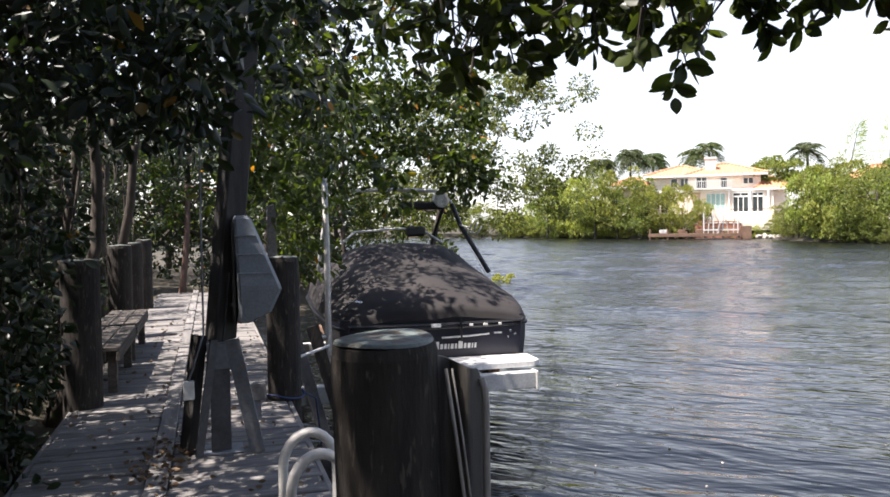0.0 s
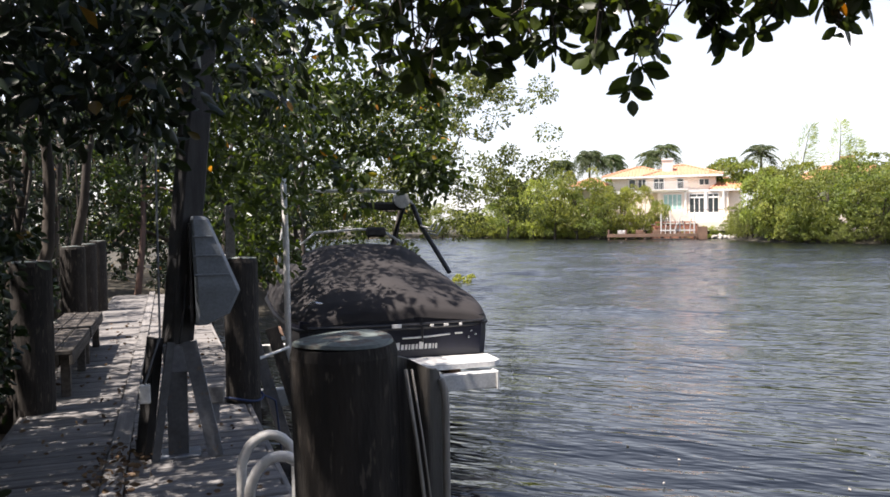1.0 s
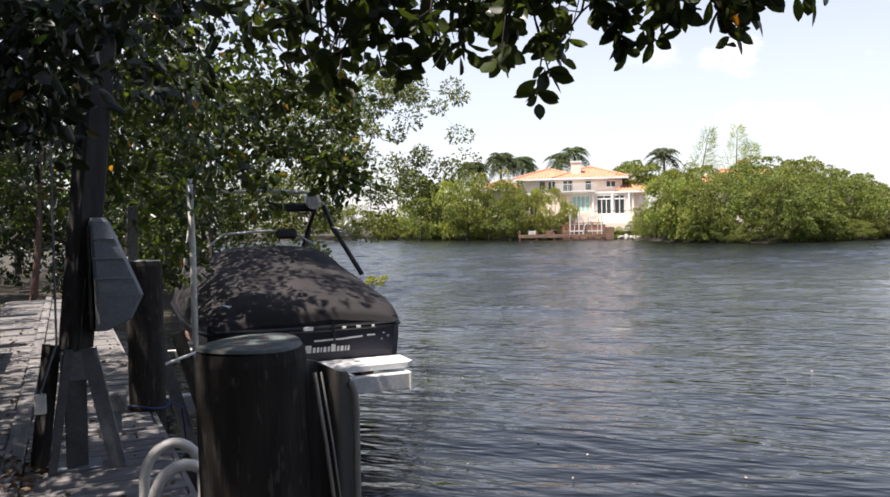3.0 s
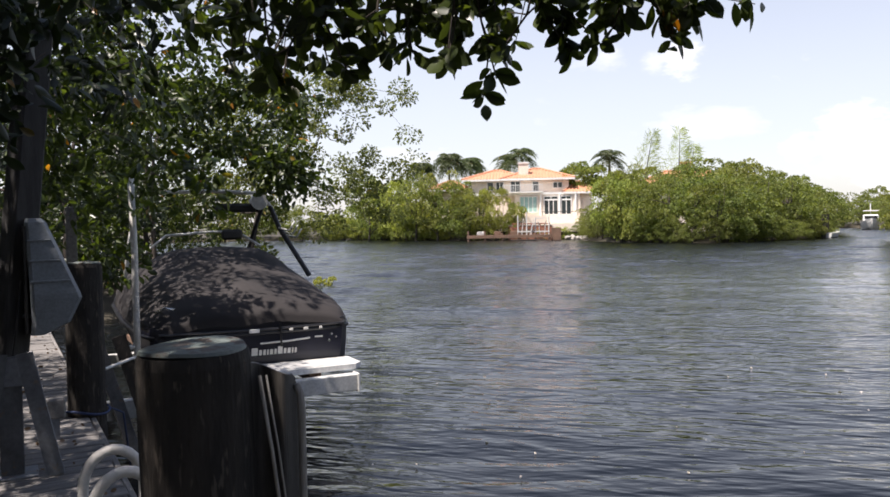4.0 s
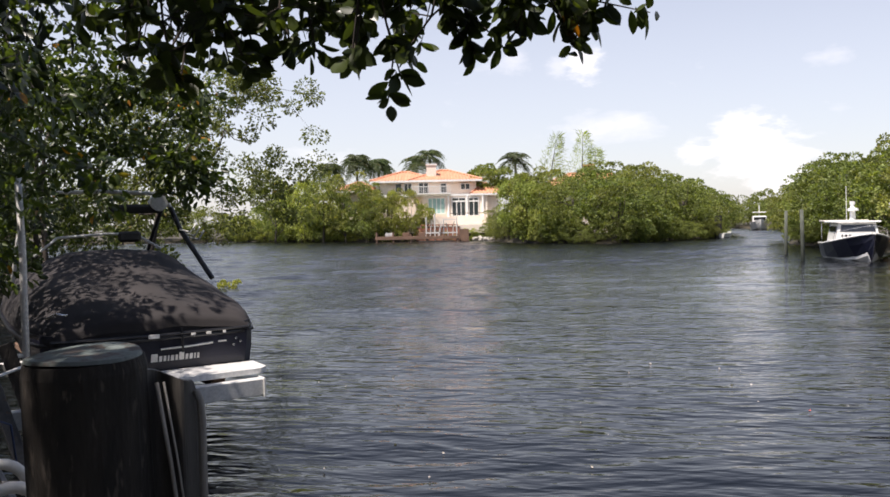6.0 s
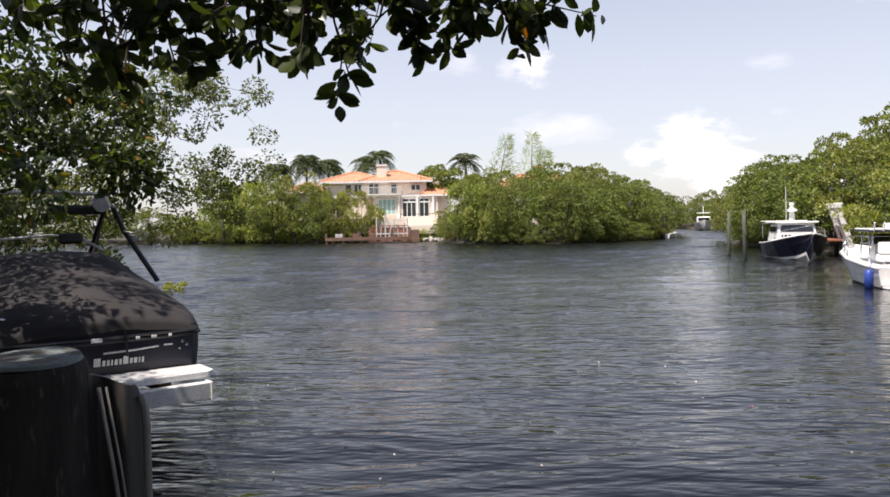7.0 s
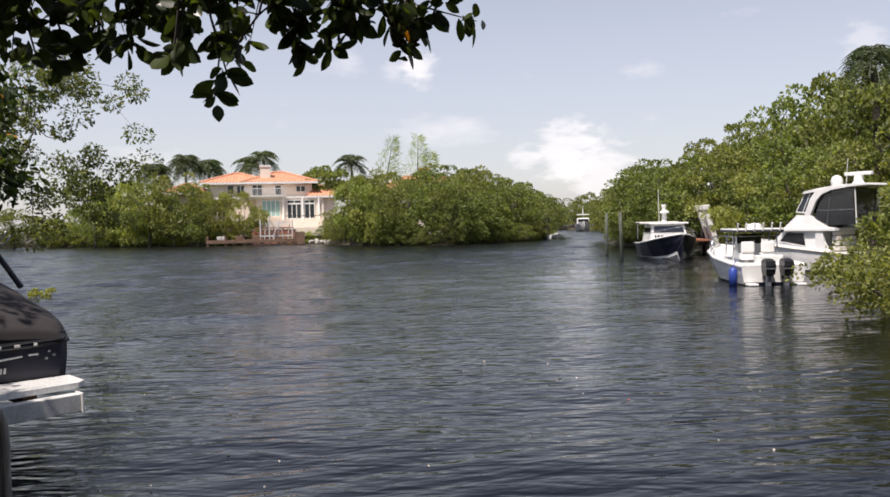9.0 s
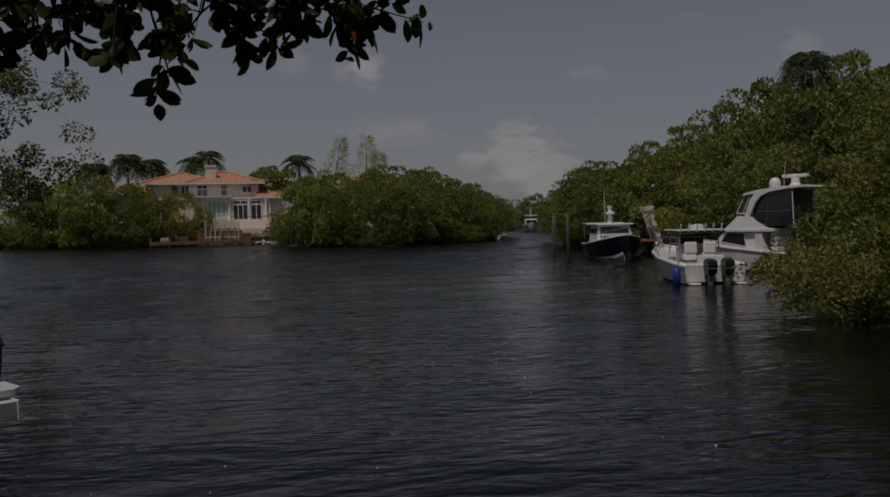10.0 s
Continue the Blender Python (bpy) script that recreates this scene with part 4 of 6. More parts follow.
# ---- palms, tall trees and the bush by the boats ----
def more_trees():
    for x, y, h, n, reach, s in ((66.5, 117, 12.0, 90, 3.5, 1), (70.3, 116, 11.4, 90, 3.5, 2), (62.5, 120, 10.6, 80, 3.4, 3), (73, 108.7, 11.4, 44, 3.5, 4), (75.5, 108, 12.4, 44, 3.4, 5), (75, 86.5, 10.2, 40, 3.2, 6)):
        p = palm_tree(100 + s, h, n, reach, "tall palm with arching fronds behind the far house" if s > 3 else "royal palm with a dense drooping dark crown")
        p.matrix_basis = pose(x, y, 0.5)
    p = palm_tree(120, 9.9, 70, 1.8, "cabbage palm with a round head above the bank trees")
    p.matrix_basis = pose(47.2, 11.6, 0)
    # round dark-green tree between house and point
    b = bank_tree(130, (3.4, 3.4, 7.6), 60, 120, 0.32, M["leaf_bank"], "round bright green tree beside the house", skirt=0.4, name="shade_tree")
    b.matrix_basis = pose(71.4, 88.4, 2.2)
    # feathery pines rising out of the point
    rng = np.random.default_rng(140)
    for x, y, h in ((63.5, 67.0, 11.3), (65.4, 64.8, 11.6), (66.6, 64.0, 9.6)):
        t = thing("australian_pine", pose(x, y, 0), "feathery pale pine rising above the mangroves", "tree", "pines")
        path = limb_path(rng, (0, 0, -0.5), (0.7, -0.5, h), 0.02, 7)
        part("trunk", tube(path, list(np.linspace(0.16, 0.02, 7)), 6), M["bark"], t, smooth=True)
        n = 1500
        s = rng.uniform(0.2, 1.0, n)
        c = np.array(path)[np.minimum((s * 6).astype(int), 5)] + (np.array(path)[np.minimum((s * 6).astype(int) + 1, 6)] - np.array(path)[np.minimum((s * 6).astype(int), 5)]) * ((s * 6) % 1)[:, None]
        a = rng.uniform(0, 6.283, n)
        out = rng.uniform(0.1, 1, n) ** 0.7 * (1.1 - s) * 3.4
        base = c + np.stack([np.cos(a) * out, np.sin(a) * out, out * 0.5], 1)
        way = np.stack([np.cos(a) + 0.5, np.sin(a) - 0.3, rng.uniform(-0.7, 1.3, n)], 1)
        mesh_ob("crown", leaves_mesh("crown", base, way, rng.uniform(0.4, 0.95, n), 0.06, M["leaf_lime"], rng=rng), t)
    # bushes hanging over the water in front of the yacht
    for s, x, y, size, cl, lf, mt in ((150, 18.3, 3.6, (2.0, 1.8, 1.75), 125, 0.092, "leaf_bank"), (157, 20.2, 2.75, (1.3, 1.3, 5.2), 90, 0.1, "leaf_bank"), (151, 19.4, 1.6, (2.3, 2.2, 3.2), 80, 0.13, "leaf_bank"), (152, 22.6, 3.6, (2.1, 1.9, 3.6), 70, 0.15, "leaf_bank"),
                                      (153, 26.0, 2.4, (2.4, 2.2, 5.6), 80, 0.17, "leaf_bank"), (154, 20.5, 0.0, (3.0, 3.0, 6.6), 80, 0.17, "leaf_bank"), (155, 27.5, 2.5, (3.0, 3.0, 8.2), 80, 0.18, "leaf_bank"), (156, 16.4, 0.6, (2.0, 2.4, 3.0), 60, 0.14, "leaf_bank")):
        b = bank_tree(s, size, cl, 120, lf, M[mt], "bright green mangrove bush hanging over the water" if size[2] < 4.5 else "leafy green mangrove tree behind the moored yacht", name="mangrove_bush" if size[2] < 4.5 else "mangrove_tree", r_trunk=0.09)
        b.matrix_basis = pose(x, y, WATER - 0.05)
    b = bank_tree(170, (0.4, 0.4, 0.55), 8, 60, 0.085, M["leaf_lime"], "small mangrove sprig standing in the shallows", limbs=3, r_trunk=0.02, name="mangrove_sprig")
    b.matrix_basis = pose(10.6, 28.0, WATER - 0.1)


more_trees()

# ---- lift, bench, ladder and boat by the dock ----
def lift_post():
    t = thing("boat_lift_post", pose(0.05, 5.56, 0), "tall dark boat lift post on a braced galvanised foot", "lift post")
    part("pole", beam((0.0, 0.06, 0.66), (0.3, 0.2, 3.7), 0.17, 0.16, bevel=0.012), M["post"], t)
    foot = part("foot_post", box(-0.065, 0.065, -0.06, 0.06, 0, 0.66, 0.006), M["steel_dark"], t)
    part("collar", box(-0.085, 0.085, -0.08, 0.08, 0.56, 0.74, 0.006), M["galv"], foot)
    part("base_plate", box(-0.14, 0.14, -0.12, 0.12, 0.0, 0.016, 0.003), M["galv"], foot)
    for sx, m in ((1, "galv"), (-0.62, "steel_dark")):
        part("brace", beam((0.07 * sx + 0.01, -0.08, 0.76), (0.235 * sx, -0.12, 0.0), 0.02, 0.09 if sx > 0 else 0.045, bevel=0.003), M[m], t)
    part("rear_brace", beam((-0.13, 0.06, 0.78), (-0.22, 0.0, 0.0), 0.11, 0.05, bevel=0.004), M["post"], t)
    part("switch_box", box(-0.235, -0.165, -0.12, -0.06, 0.38, 0.5, 0.006), M["pvc"], t, "small white switch box")
    part("conduit", tube([(-0.09, -0.03, 3.2), (-0.1, -0.02, 1.6), (-0.1, -0.05, 0.8), (-0.2, -0.09, 0.5)], 0.007, 8), M["galv"], t)
    part("cable", tube([(0.08, -0.02, 1.2), (0.05, -0.08, 0.95), (0.02, -0.09, 0.75)], 0.008, 6), M["black"], t)
    bm = tube([(0.12, -0.02, 0.98), (0.04, 0.06, 0.98)], 0.014, 8)
    part("bracket", bm, M["galv"], t)
    # gear cover
    g = thing("lift_gear_cover", pose(0.05, 5.56, 0), "grey tapered fibreglass gear cover on the lift post", "gear cover")
    rings = []
    for z, x0, x1, y0, y1 in ((1.585, 0.115, 0.2, -0.08, 0.1), (1.56, 0.105, 0.225, -0.1, 0.12), (1.12, 0.125, 0.402, -0.16, 0.2), (1.09, 0.125, 0.41, -0.16, 0.2), (0.94, 0.13, 0.34, -0.15, 0.18), (0.87, 0.12, 0.2, -0.14, 0.16)):
        rings.append([(x0, y0 + 0.02, z), (x0 + 0.02, y0, z), (x1 - 0.02, y0, z), (x1, y0 + 0.02, z), (x1, y1 - 0.02, z), (x1 - 0.02, y1, z), (x0 + 0.02, y1, z), (x0, y1 - 0.02, z)])
    part("shell", loft(rings), M["grey_box"], g)
    for z, x1, y in ((1.45, 0.285, -0.118), (1.325, 0.35, -0.136), (1.2, 0.37, -0.152)):
        k = (1.56 - z) / 0.44
        part("rib", box(0.112 + 0.01 * k, 0.205 + 0.17 * k, y - 0.006, y + 0.012, z - 0.006, z + 0.006, 0.002), M["grey_box"], g)
    part("side_plate", box(0.092, 0.112, -0.1, 0.14, 0.88, 1.54, 0.004), M["black"], g, "dark open back plate")
    # things on the deck behind
    b = thing("junction_box", pose(0.33, 6.35, 0), "small pale plastic box on a stub post", "box")
    part("stub", box(-0.03, 0.03, -0.03, 0.03, 0, 0.2), M["galv"], b)
    part("case", box(-0.06, 0.07, -0.05, 0.05, 0.16, 0.3, 0.01), M["plank_y"], b)


def bench():
    for y0 in (7.75, 9.6):
        t = thing("bench", pose(-1.0, y0, 0), "low weathered grey plank bench along the dock's edge", "bench", "dock benches")
        for i in range(3):
            part("seat_plank", box(-0.26 + i * 0.155, -0.115 + i * 0.155, 0, 1.7, 0.4, 0.44, 0.006), M["bench"], t)
        part("front_rail", box(0.165, 0.2, 0, 1.7, 0.31, 0.4, 0.005), M["bench"], t)
        for x in (-0.2, 0.12):
            for y in (0.12, 1.5):
                part("leg", box(x - 0.04, x + 0.04, y, y + 0.09, 0.0, 0.4, 0.005), M["bench"], t)


def ladder():
    t = thing("dock_ladder", pose(0.345, 2.7, 0), "white tubular swim ladder with two hooped handrails", "ladder")
    for y in (0.0, 0.3):
        pts = [(-0.1, y, 0.0), (-0.1, y, 0.6)]
        pts += [(-0.1 * math.cos(a), y, 0.6 + 0.13 * math.sin(a)) for a in np.linspace(0.2, math.pi - 0.2, 11)]
        pts += [(0.1, y, 0.6), (0.1, y, -1.6)]
        part("handrail", tube(pts, 0.0185, 12), M["pvc"], t, smooth=True)
        part("foot_flange", tube([(-0.1, y, 0.0), (-0.1, y, 0.012)], 0.04, 12), M["pvc"], t)
    for z in (-0.25, -0.55, -0.85, -1.15):
        part("rung", tube([(0.1, 0, z), (0.1, 0.3, z)], 0.016, 8), M["pvc"], t, smooth=True)


def fender():
    t = thing("piling_fender", pose(0.606, 2.15, 0, 0, 0, -8), "dark ribbed fender strip with a pale worn edge on the piling", "fender")
    n = 22
    front, back = [], []
    for i in range(n + 1):
        s = i / n
        x = 0.14 * s
        y = 0.035 * math.sin(s * 7.5) - 0.02 + 0.03 * s
        front.append((x, y))
        back.append((x, y + 0.022))
    plan = front + back[::-1]

    def top(x):
        s = x / 0.14
        return 1.135 - 0.055 * s - (0.05 * max(0, (s - 0.86) / 0.14) ** 2)
    part("strip", loft([[(x, y, -0.9) for x, y in plan], [(x, y, 0.3) for x, y in plan], [(x, y, top(x)) for x, y in plan]]), M["rubber"], t)
    part("edge_bead", tube([(0.143, 0.012, -0.9), (0.143, 0.012, 0.98), (0.14, 0.012, 1.03), (0.13, 0.012, 1.06)], 0.011, 8), M["rubber_light"], t, "pale worn edge bead", smooth=True)
    for dx, r in ((0.0, 0.0055), (0.018, 0.003)):
        part("rib", tube([(0.022 + dx, -0.03, 1.1), (0.048 + dx, -0.048, 0.9), (0.082 + dx, -0.055, 0.6), (0.096 + dx, -0.05, 0.2), (0.1 + dx, -0.045, -0.9)], r, 6), M["rubber_light"], t, smooth=True)


def ski_boat():
    t = thing("ski_boat", pose(2.42, 8.6, 0, 0, 0, -3), "navy ski boat under a black fitted cover on a lift", "boat")
    # hull: y, half beam, gunwale, chine half beam, chine height, keel
    st = [(-0.06, 0.98, 0.47, 0.95, -0.04, -0.1), (0.02, 1.06, 0.475, 1.04, -0.04, -0.12), (0.25, 1.12, 0.48, 1.1, -0.04, -0.16), (1.5, 1.2, 0.5, 1.06, -0.02, -0.2), (3.2, 1.2, 0.56, 1.0, 0.0, -0.22), (4.6, 0.98, 0.66, 0.74, 0.08, -0.2), (5.7, 0.52, 0.76, 0.34, 0.22, -0.06), (6.3, 0.06, 0.84, 0.03, 0.5, 0.35)]
    rings = []
    for y, w, g, cw, cz, kz in st:
        rings.append([(-w, y, g), (-w - 0.015, y, g - 0.08), (-(w + cw) / 2 - 0.02, y, (g + cz) / 2), (-cw, y, cz), (0, y, kz), (cw, y, cz), ((w + cw) / 2 + 0.02, y, (g + cz) / 2), (w + 0.015, y, g - 0.08), (w, y, g)])
    hull = part("hull", loft(rings), M["navy"], t, "glossy dark navy hull", smooth=False)
    rail = [(w + 0.02, y, g - 0.1) for y, w, g, *_ in st[1:]]
    rail_b = [(-x, y, z) for x, y, z in rail]
    part("rub_rail", tube(rail_b[::-1] + [(-0.9, -0.085, 0.365), (0, -0.1, 0.36), (0.9, -0.085, 0.365)] + rail, 0.022, 8), M["black"], hull, smooth=True)
    # cover: y, half beam, edge, top
    rng = np.random.default_rng(6)
    prof = [(-0.11, 0.995, 0.35, 0.46), (-0.085, 1.015, 0.38, 0.56), (0.06, 1.08, 0.43, 0.67), (0.3, 1.14, 0.44, 0.76), (0.7, 1.18, 0.45, 0.9), (1.1, 1.2, 0.46, 1.02), (1.6, 1.22, 0.47, 1.15), (2.05, 1.22, 0.48, 1.26), (2.4, 1.22, 0.5, 1.27), (2.9, 1.22, 0.52, 1.16), (3.6, 1.15, 0.58, 1.02), (4.6, 1.0, 0.66, 0.96), (5.6, 0.58, 0.76, 0.92), (6.25, 0.12, 0.84, 0.88)]
    dense = []
    for a, b in zip(prof, prof[1:]):
        for s in (0, 0.34, 0.67):
            dense.append(tuple(p + (q - p) * s for p, q in zip(a, b)))
    dense.append(prof[-1])
    rings = []
    m = 40
    for y, w, e, top in dense:
        ring = []
        for k in range(m + 1):
            a = math.pi * k / m
            c, s = math.cos(a), math.sin(a)
            x = -w * math.copysign(abs(c) ** 0.8, c)
            flat = abs(s) ** (0.8 + 0.75 * max(0, top - e - 0.1))
            z = e + (top - e) * flat
            n = noise.noise((x * 2.2, y * 1.4, 3)) * 0.045 + noise.noise((x * 6, y * 3.5, 8)) * 0.016
            n += 0.02 * max(0, math.sin(7 * x + 2.4 * y)) * flat * (top > 0.7)
            ring.append((x, y, z + n * min(1, s * 3)))
        rings.append(ring)
    cover = part("cover", loft(rings, closed=False), M["canvas"], t, "black canvas cover, dusty and wrinkled", smooth=True)
    part("hem", tube([(-1.03, 0.03, 0.425), (-0.99, -0.1, 0.41), (0, -0.13, 0.4), (0.99, -0.1, 0.41), (1.08, 0.05, 0.425), (1.16, 0.4, 0.43), (1.24, 1.6, 0.465), (1.24, 2.9, 0.51)], 0.014, 6), M["black"], cover)
    for x, wd in ((-0.08, 0.11), (0.36, 0.04), (0.52, 0.05), (0.7, 0.03)):
        part("cover_tag", box(x, x + wd, -0.158, -0.142, 0.375 - 0.005, 0.395 + (0.015 if wd > 0.1 else 0), 0.002), M["pvc"], cover)
    part("strap", tube([(0.26, -0.13, 0.46), (0.265, -0.15, 0.38), (0.27, -0.14, 0.2)], 0.012, 6), M["black"], cover)
    part("transom_trim", tube([(0.05, -0.1, 0.245), (0.35, -0.108, 0.252), (0.6, -0.1, 0.268)], 0.011, 6), M["pvc"], hull)
    part("transom_trim", box(0.66, 0.75, -0.105, -0.09, 0.265, 0.283, 0.002), M["pvc"], hull)
    # maker's mark as plain slanted bars
    x = -0.05
    for i, wd in enumerate((0.075, 0.04, 0.036, 0.026, 0.042, 0.034, 0.06, 0.036, 0.042, 0.026, 0.03)):
        h = 0.082 if i in (0, 6) else 0.056
        z = 0.115
        bm = prism([(x, z), (x + wd - 0.01, z), (x + wd - 0.004, z + h), (x + 0.006, z + h)], -0.092, -0.084)
        part("lettering_bar", bm, M["pvc"], hull)
        x += wd + 0.006
    for x, z in ((0.83, 0.22), (0.86, 0.29), (0.91, 0.25)):
        part("fitting", tube([(x, -0.09, z), (x, -0.06, z)], 0.015, 10), M["chrome"], hull)
    # swim platform
    ring = []
    for z in (-0.035, 0.02):
        ring.append([(-1.03, -0.1, z), (-1.03, -0.52, z), (-0.95, -0.62, z), (0.0, -0.68, z), (0.95, -0.62, z), (1.04, -0.52, z), (1.04, -0.1, z)])
    part("swim_platform", loft(ring), M["gel"], t, "white swim platform")
    for x in (-0.5, 0.5):
        part("platform_bracket", beam((x, -0.05, -0.14), (x, -0.5, -0.045), 0.05, 0.04), M["chrome"], t)
    # tower
    tw = part("tower", tube([(-1.16, 1.9, 0.85), (-1.0, 2.25, 1.72), (-0.88, 2.3, 1.9), (-0.72, 2.3, 1.98), (0, 2.3, 2.01), (0.6, 2.3, 1.98), (0.72, 2.3, 1.92), (0.8, 2.28, 1.75)], 0.026, 10), M["alu"], t, "white wakeboard tower", smooth=True)
    part("tower_leg", tube([(0.78, 2.28, 1.8), (0.88, 2.2, 1.5), (1.16, 1.75, 0.85)], 0.034, 10), M["black"], tw)
    part("tower_leg", tube([(0.7, 2.3, 1.85), (0.62, 2.55, 1.5), (0.56, 2.7, 1.2)], 0.026, 10), M["black"], tw)
    part("speaker_bar", box(0.0, 0.66, 2.24, 2.34, 1.72, 1.84, 0.03), M["black"], tw)
    part("speaker", tube([(0.62, 2.2, 1.86), (0.62, 2.36, 1.86)], 0.11, 18), M["alu"], tw)
    part("mirror", box(0.06, 0.34, 2.0, 2.06, 1.35, 1.49, 0.03), M["black"], t)
    part("windscreen_frame", tube([(-0.9, 2.1, 1.2), (-0.6, 2.35, 1.42), (0, 2.45, 1.46), (0.35, 2.4, 1.45), (0.62, 2.2, 1.25)], 0.016, 8), M["alu"], t, smooth=True)
    for dx in (0, 0.05, 0.1):
        part("board_rack", tube([(0.86 + dx, 2.15, 1.5 - dx), (0.98 + dx, 2.05, 1.46 - dx), (1.04 + dx, 2.0, 1.58 - dx)], 0.012, 8), M["alu"], tw, smooth=True)
    part("cleat", tube([(-1.0, 0.1, 0.62), (-0.92, 0.0, 0.68), (-0.82, 0.0, 0.66)], 0.014, 8), M["chrome"], t, smooth=True)


def boat_lift():
    t = thing("boat_lift", pose(0, 0, 0), "aluminium boat lift cradle with slanting tracks", "boat lift")
    part("cradle_beam", box(0.8, 3.3, 7.8, 7.92, -0.24, -0.07, 0.006), M["alu"], t)
    part("end_cap", box(3.3, 3.32, 7.78, 7.94, -0.26, -0.06, 0.004), M["alu"], t)
    part("cradle_beam", box(0.8, 3.5, 11.2, 11.32, -0.3, -0.13, 0.006), M["alu"], t)
    for x in (1.7, 2.9):
        part("bunk", box(x - 0.07, x + 0.07, 8.0, 12.6, -0.13, -0.04, 0.01), M["dockwood"], t)
    for y in (7.75, 11.25):
        part("track", beam((0.72, y, 0.62), (1.32, y, -1.5), 0.12, 0.11, bevel=0.006), M["steel_dark"], t)
        part("track_plate", beam((0.93, y - 0.08, 0.55), (1.4, y - 0.08, -1.1), 0.012, 0.12), M["piling"], t)
    part("tie_pipe", tube([(0.76, 7.2, 0.34), (1.1, 7.75, 0.34)], 0.014, 8), M["alu"], t)
    g = thing("guide_post", pose(1.2, 8.62, 0), "slim white plastic guide post of the boat lift", "guide post")
    part("post", tube([(0.02, 0, -0.2), (0.02, 0, 1.3), (0, 0, 2.12)], 0.033, 12), M["pvc"], g, smooth=True)
    part("bracket", tube([(-0.12, 0, 0.36), (-0.08, 0, 0.31), (0.02, 0, 0.31)], 0.022, 8), M["pvc"], g, smooth=True)
    b = thing("upright_board", pose(0.66, 8.9, 0, 0, 0, 8), "pale weathered board standing beyond the piling", "board")
    part("board", box(-0.05, 0.05, -0.02, 0.02, -0.6, 1.75, 0.004), M["plank_y"], b)
    r = thing("mooring_rope", pose(0.61, 7.12, 0.03), "blue mooring rope looped round the piling's foot", "rope")
    loop = [(0.17 * math.cos(a), 0.17 * math.sin(a), 0.02 * math.sin(2 * a)) for a in np.linspace(0, 6.283, 25)]
    part("loop", tube(loop, 0.01, 6, cap=False), M["rope"], r, smooth=True)
    part("tail", tube([(0.17, 0, 0.0), (0.3, 0.2, -0.1), (0.36, 0.3, -0.6)], 0.008, 6), M["rope"], r, smooth=True)


def litter():
    """Dry leaves lying on the deck."""
    rng = np.random.default_rng(21)
    n = 420
    base = np.stack([rng.uniform(LEFT, 0.6, n), rng.uniform(3.4, 14, n), np.full(n, 0.012)], 1)
    near = rng.integers(0, n, 150)
    base[near, 0] = rng.normal(-0.3, 0.1, 150)
    base[near, 1] = rng.normal(5.3, 0.35, 150)
    base[near, 2] = rng.uniform(0.024, 0.05, 150)
    way = np.stack([rng.normal(size=n), rng.normal(size=n), rng.uniform(0, 0.25, n)], 1)
    tagged(new("fallen_leaves", leaves_mesh("fallen_leaves", base, way, rng.uniform(0.03, 0.06, n), 0.5, M["litter"], fine=True, rng=rng)), "dry brown leaves scattered on the deck", "leaf litter", kind="stuff")


def floating_leaves():
    """Petals and leaves adrift on the canal."""
    rng = np.random.default_rng(61)
    n = 46
    a, d = rng.uniform(0.4, 1.25, n), rng.uniform(5.0, 13, n)
    base = np.stack([d * np.sin(a), d * np.cos(a), np.full(n, WATER + 0.006)], 1)
    way = np.stack([rng.normal(size=n), rng.normal(size=n), np.full(n, 0.05)], 1)
    tagged(new("floating_leaves", leaves_mesh("floating_leaves", base, way, rng.uniform(0.02, 0.045, n), 0.6, M["petal"], fine=True, rng=rng)), "pale and orange leaves drifting on the water", "floating leaves", kind="stuff")


floating_leaves()
lift_post()
bench()
ladder()
fender()
ski_boat()
boat_lift()
litter()

# ---- house on the far bank ----
def hip_roof(x0, x1, y0, y1, eave, ridge, inset, name, parent):
    """Tiled hip roof with rows of barrel tiles and a fascia."""
    a, b = x0 + inset, x1 - inset
    ym = (y0 + y1) / 2
    bm = bmesh.new()
    v = [bm.verts.new(p) for p in ((x0, y0, eave), (x1, y0, eave), (x1, y1, eave), (x0, y1, eave), (a, ym, ridge), (b, ym, ridge))]
    for f in ((0, 1, 5, 4), (1, 2, 5), (2, 3, 4, 5), (3, 0, 4), (0, 3, 2, 1)):
        bm.faces.new([v[i] for i in f])
    r = part(name, bm, M["rooft"], parent, "orange barrel-tile hip roof")
    bm = bmesh.new()
    n = int((x1 - x0) / 0.42)
    for i in range(1, n):
        x = x0 + (x1 - x0) * i / n
        s = min(1, (x - x0) / inset, (x1 - x) / inset)
        tube([(x, y0 + 0.02, eave + 0.02), (x, y0 + (ym - y0) * s, eave + (ridge - eave) * s + 0.03)], 0.11, 5, bm)
    part("tile_course", bm, M["rooft"], r, kind="stuff")
    part("ridge_cap", tube([(x0, y0, eave + 0.05), (a, ym, ridge + 0.08), (b, ym, ridge + 0.08), (x1, y0, eave + 0.05)], 0.16, 6), M["rooft"], r)
    part("fascia", box(x0, x1, y0 - 0.06, y0, eave - 0.24, eave + 0.02), M["trimw"], r)
    return r


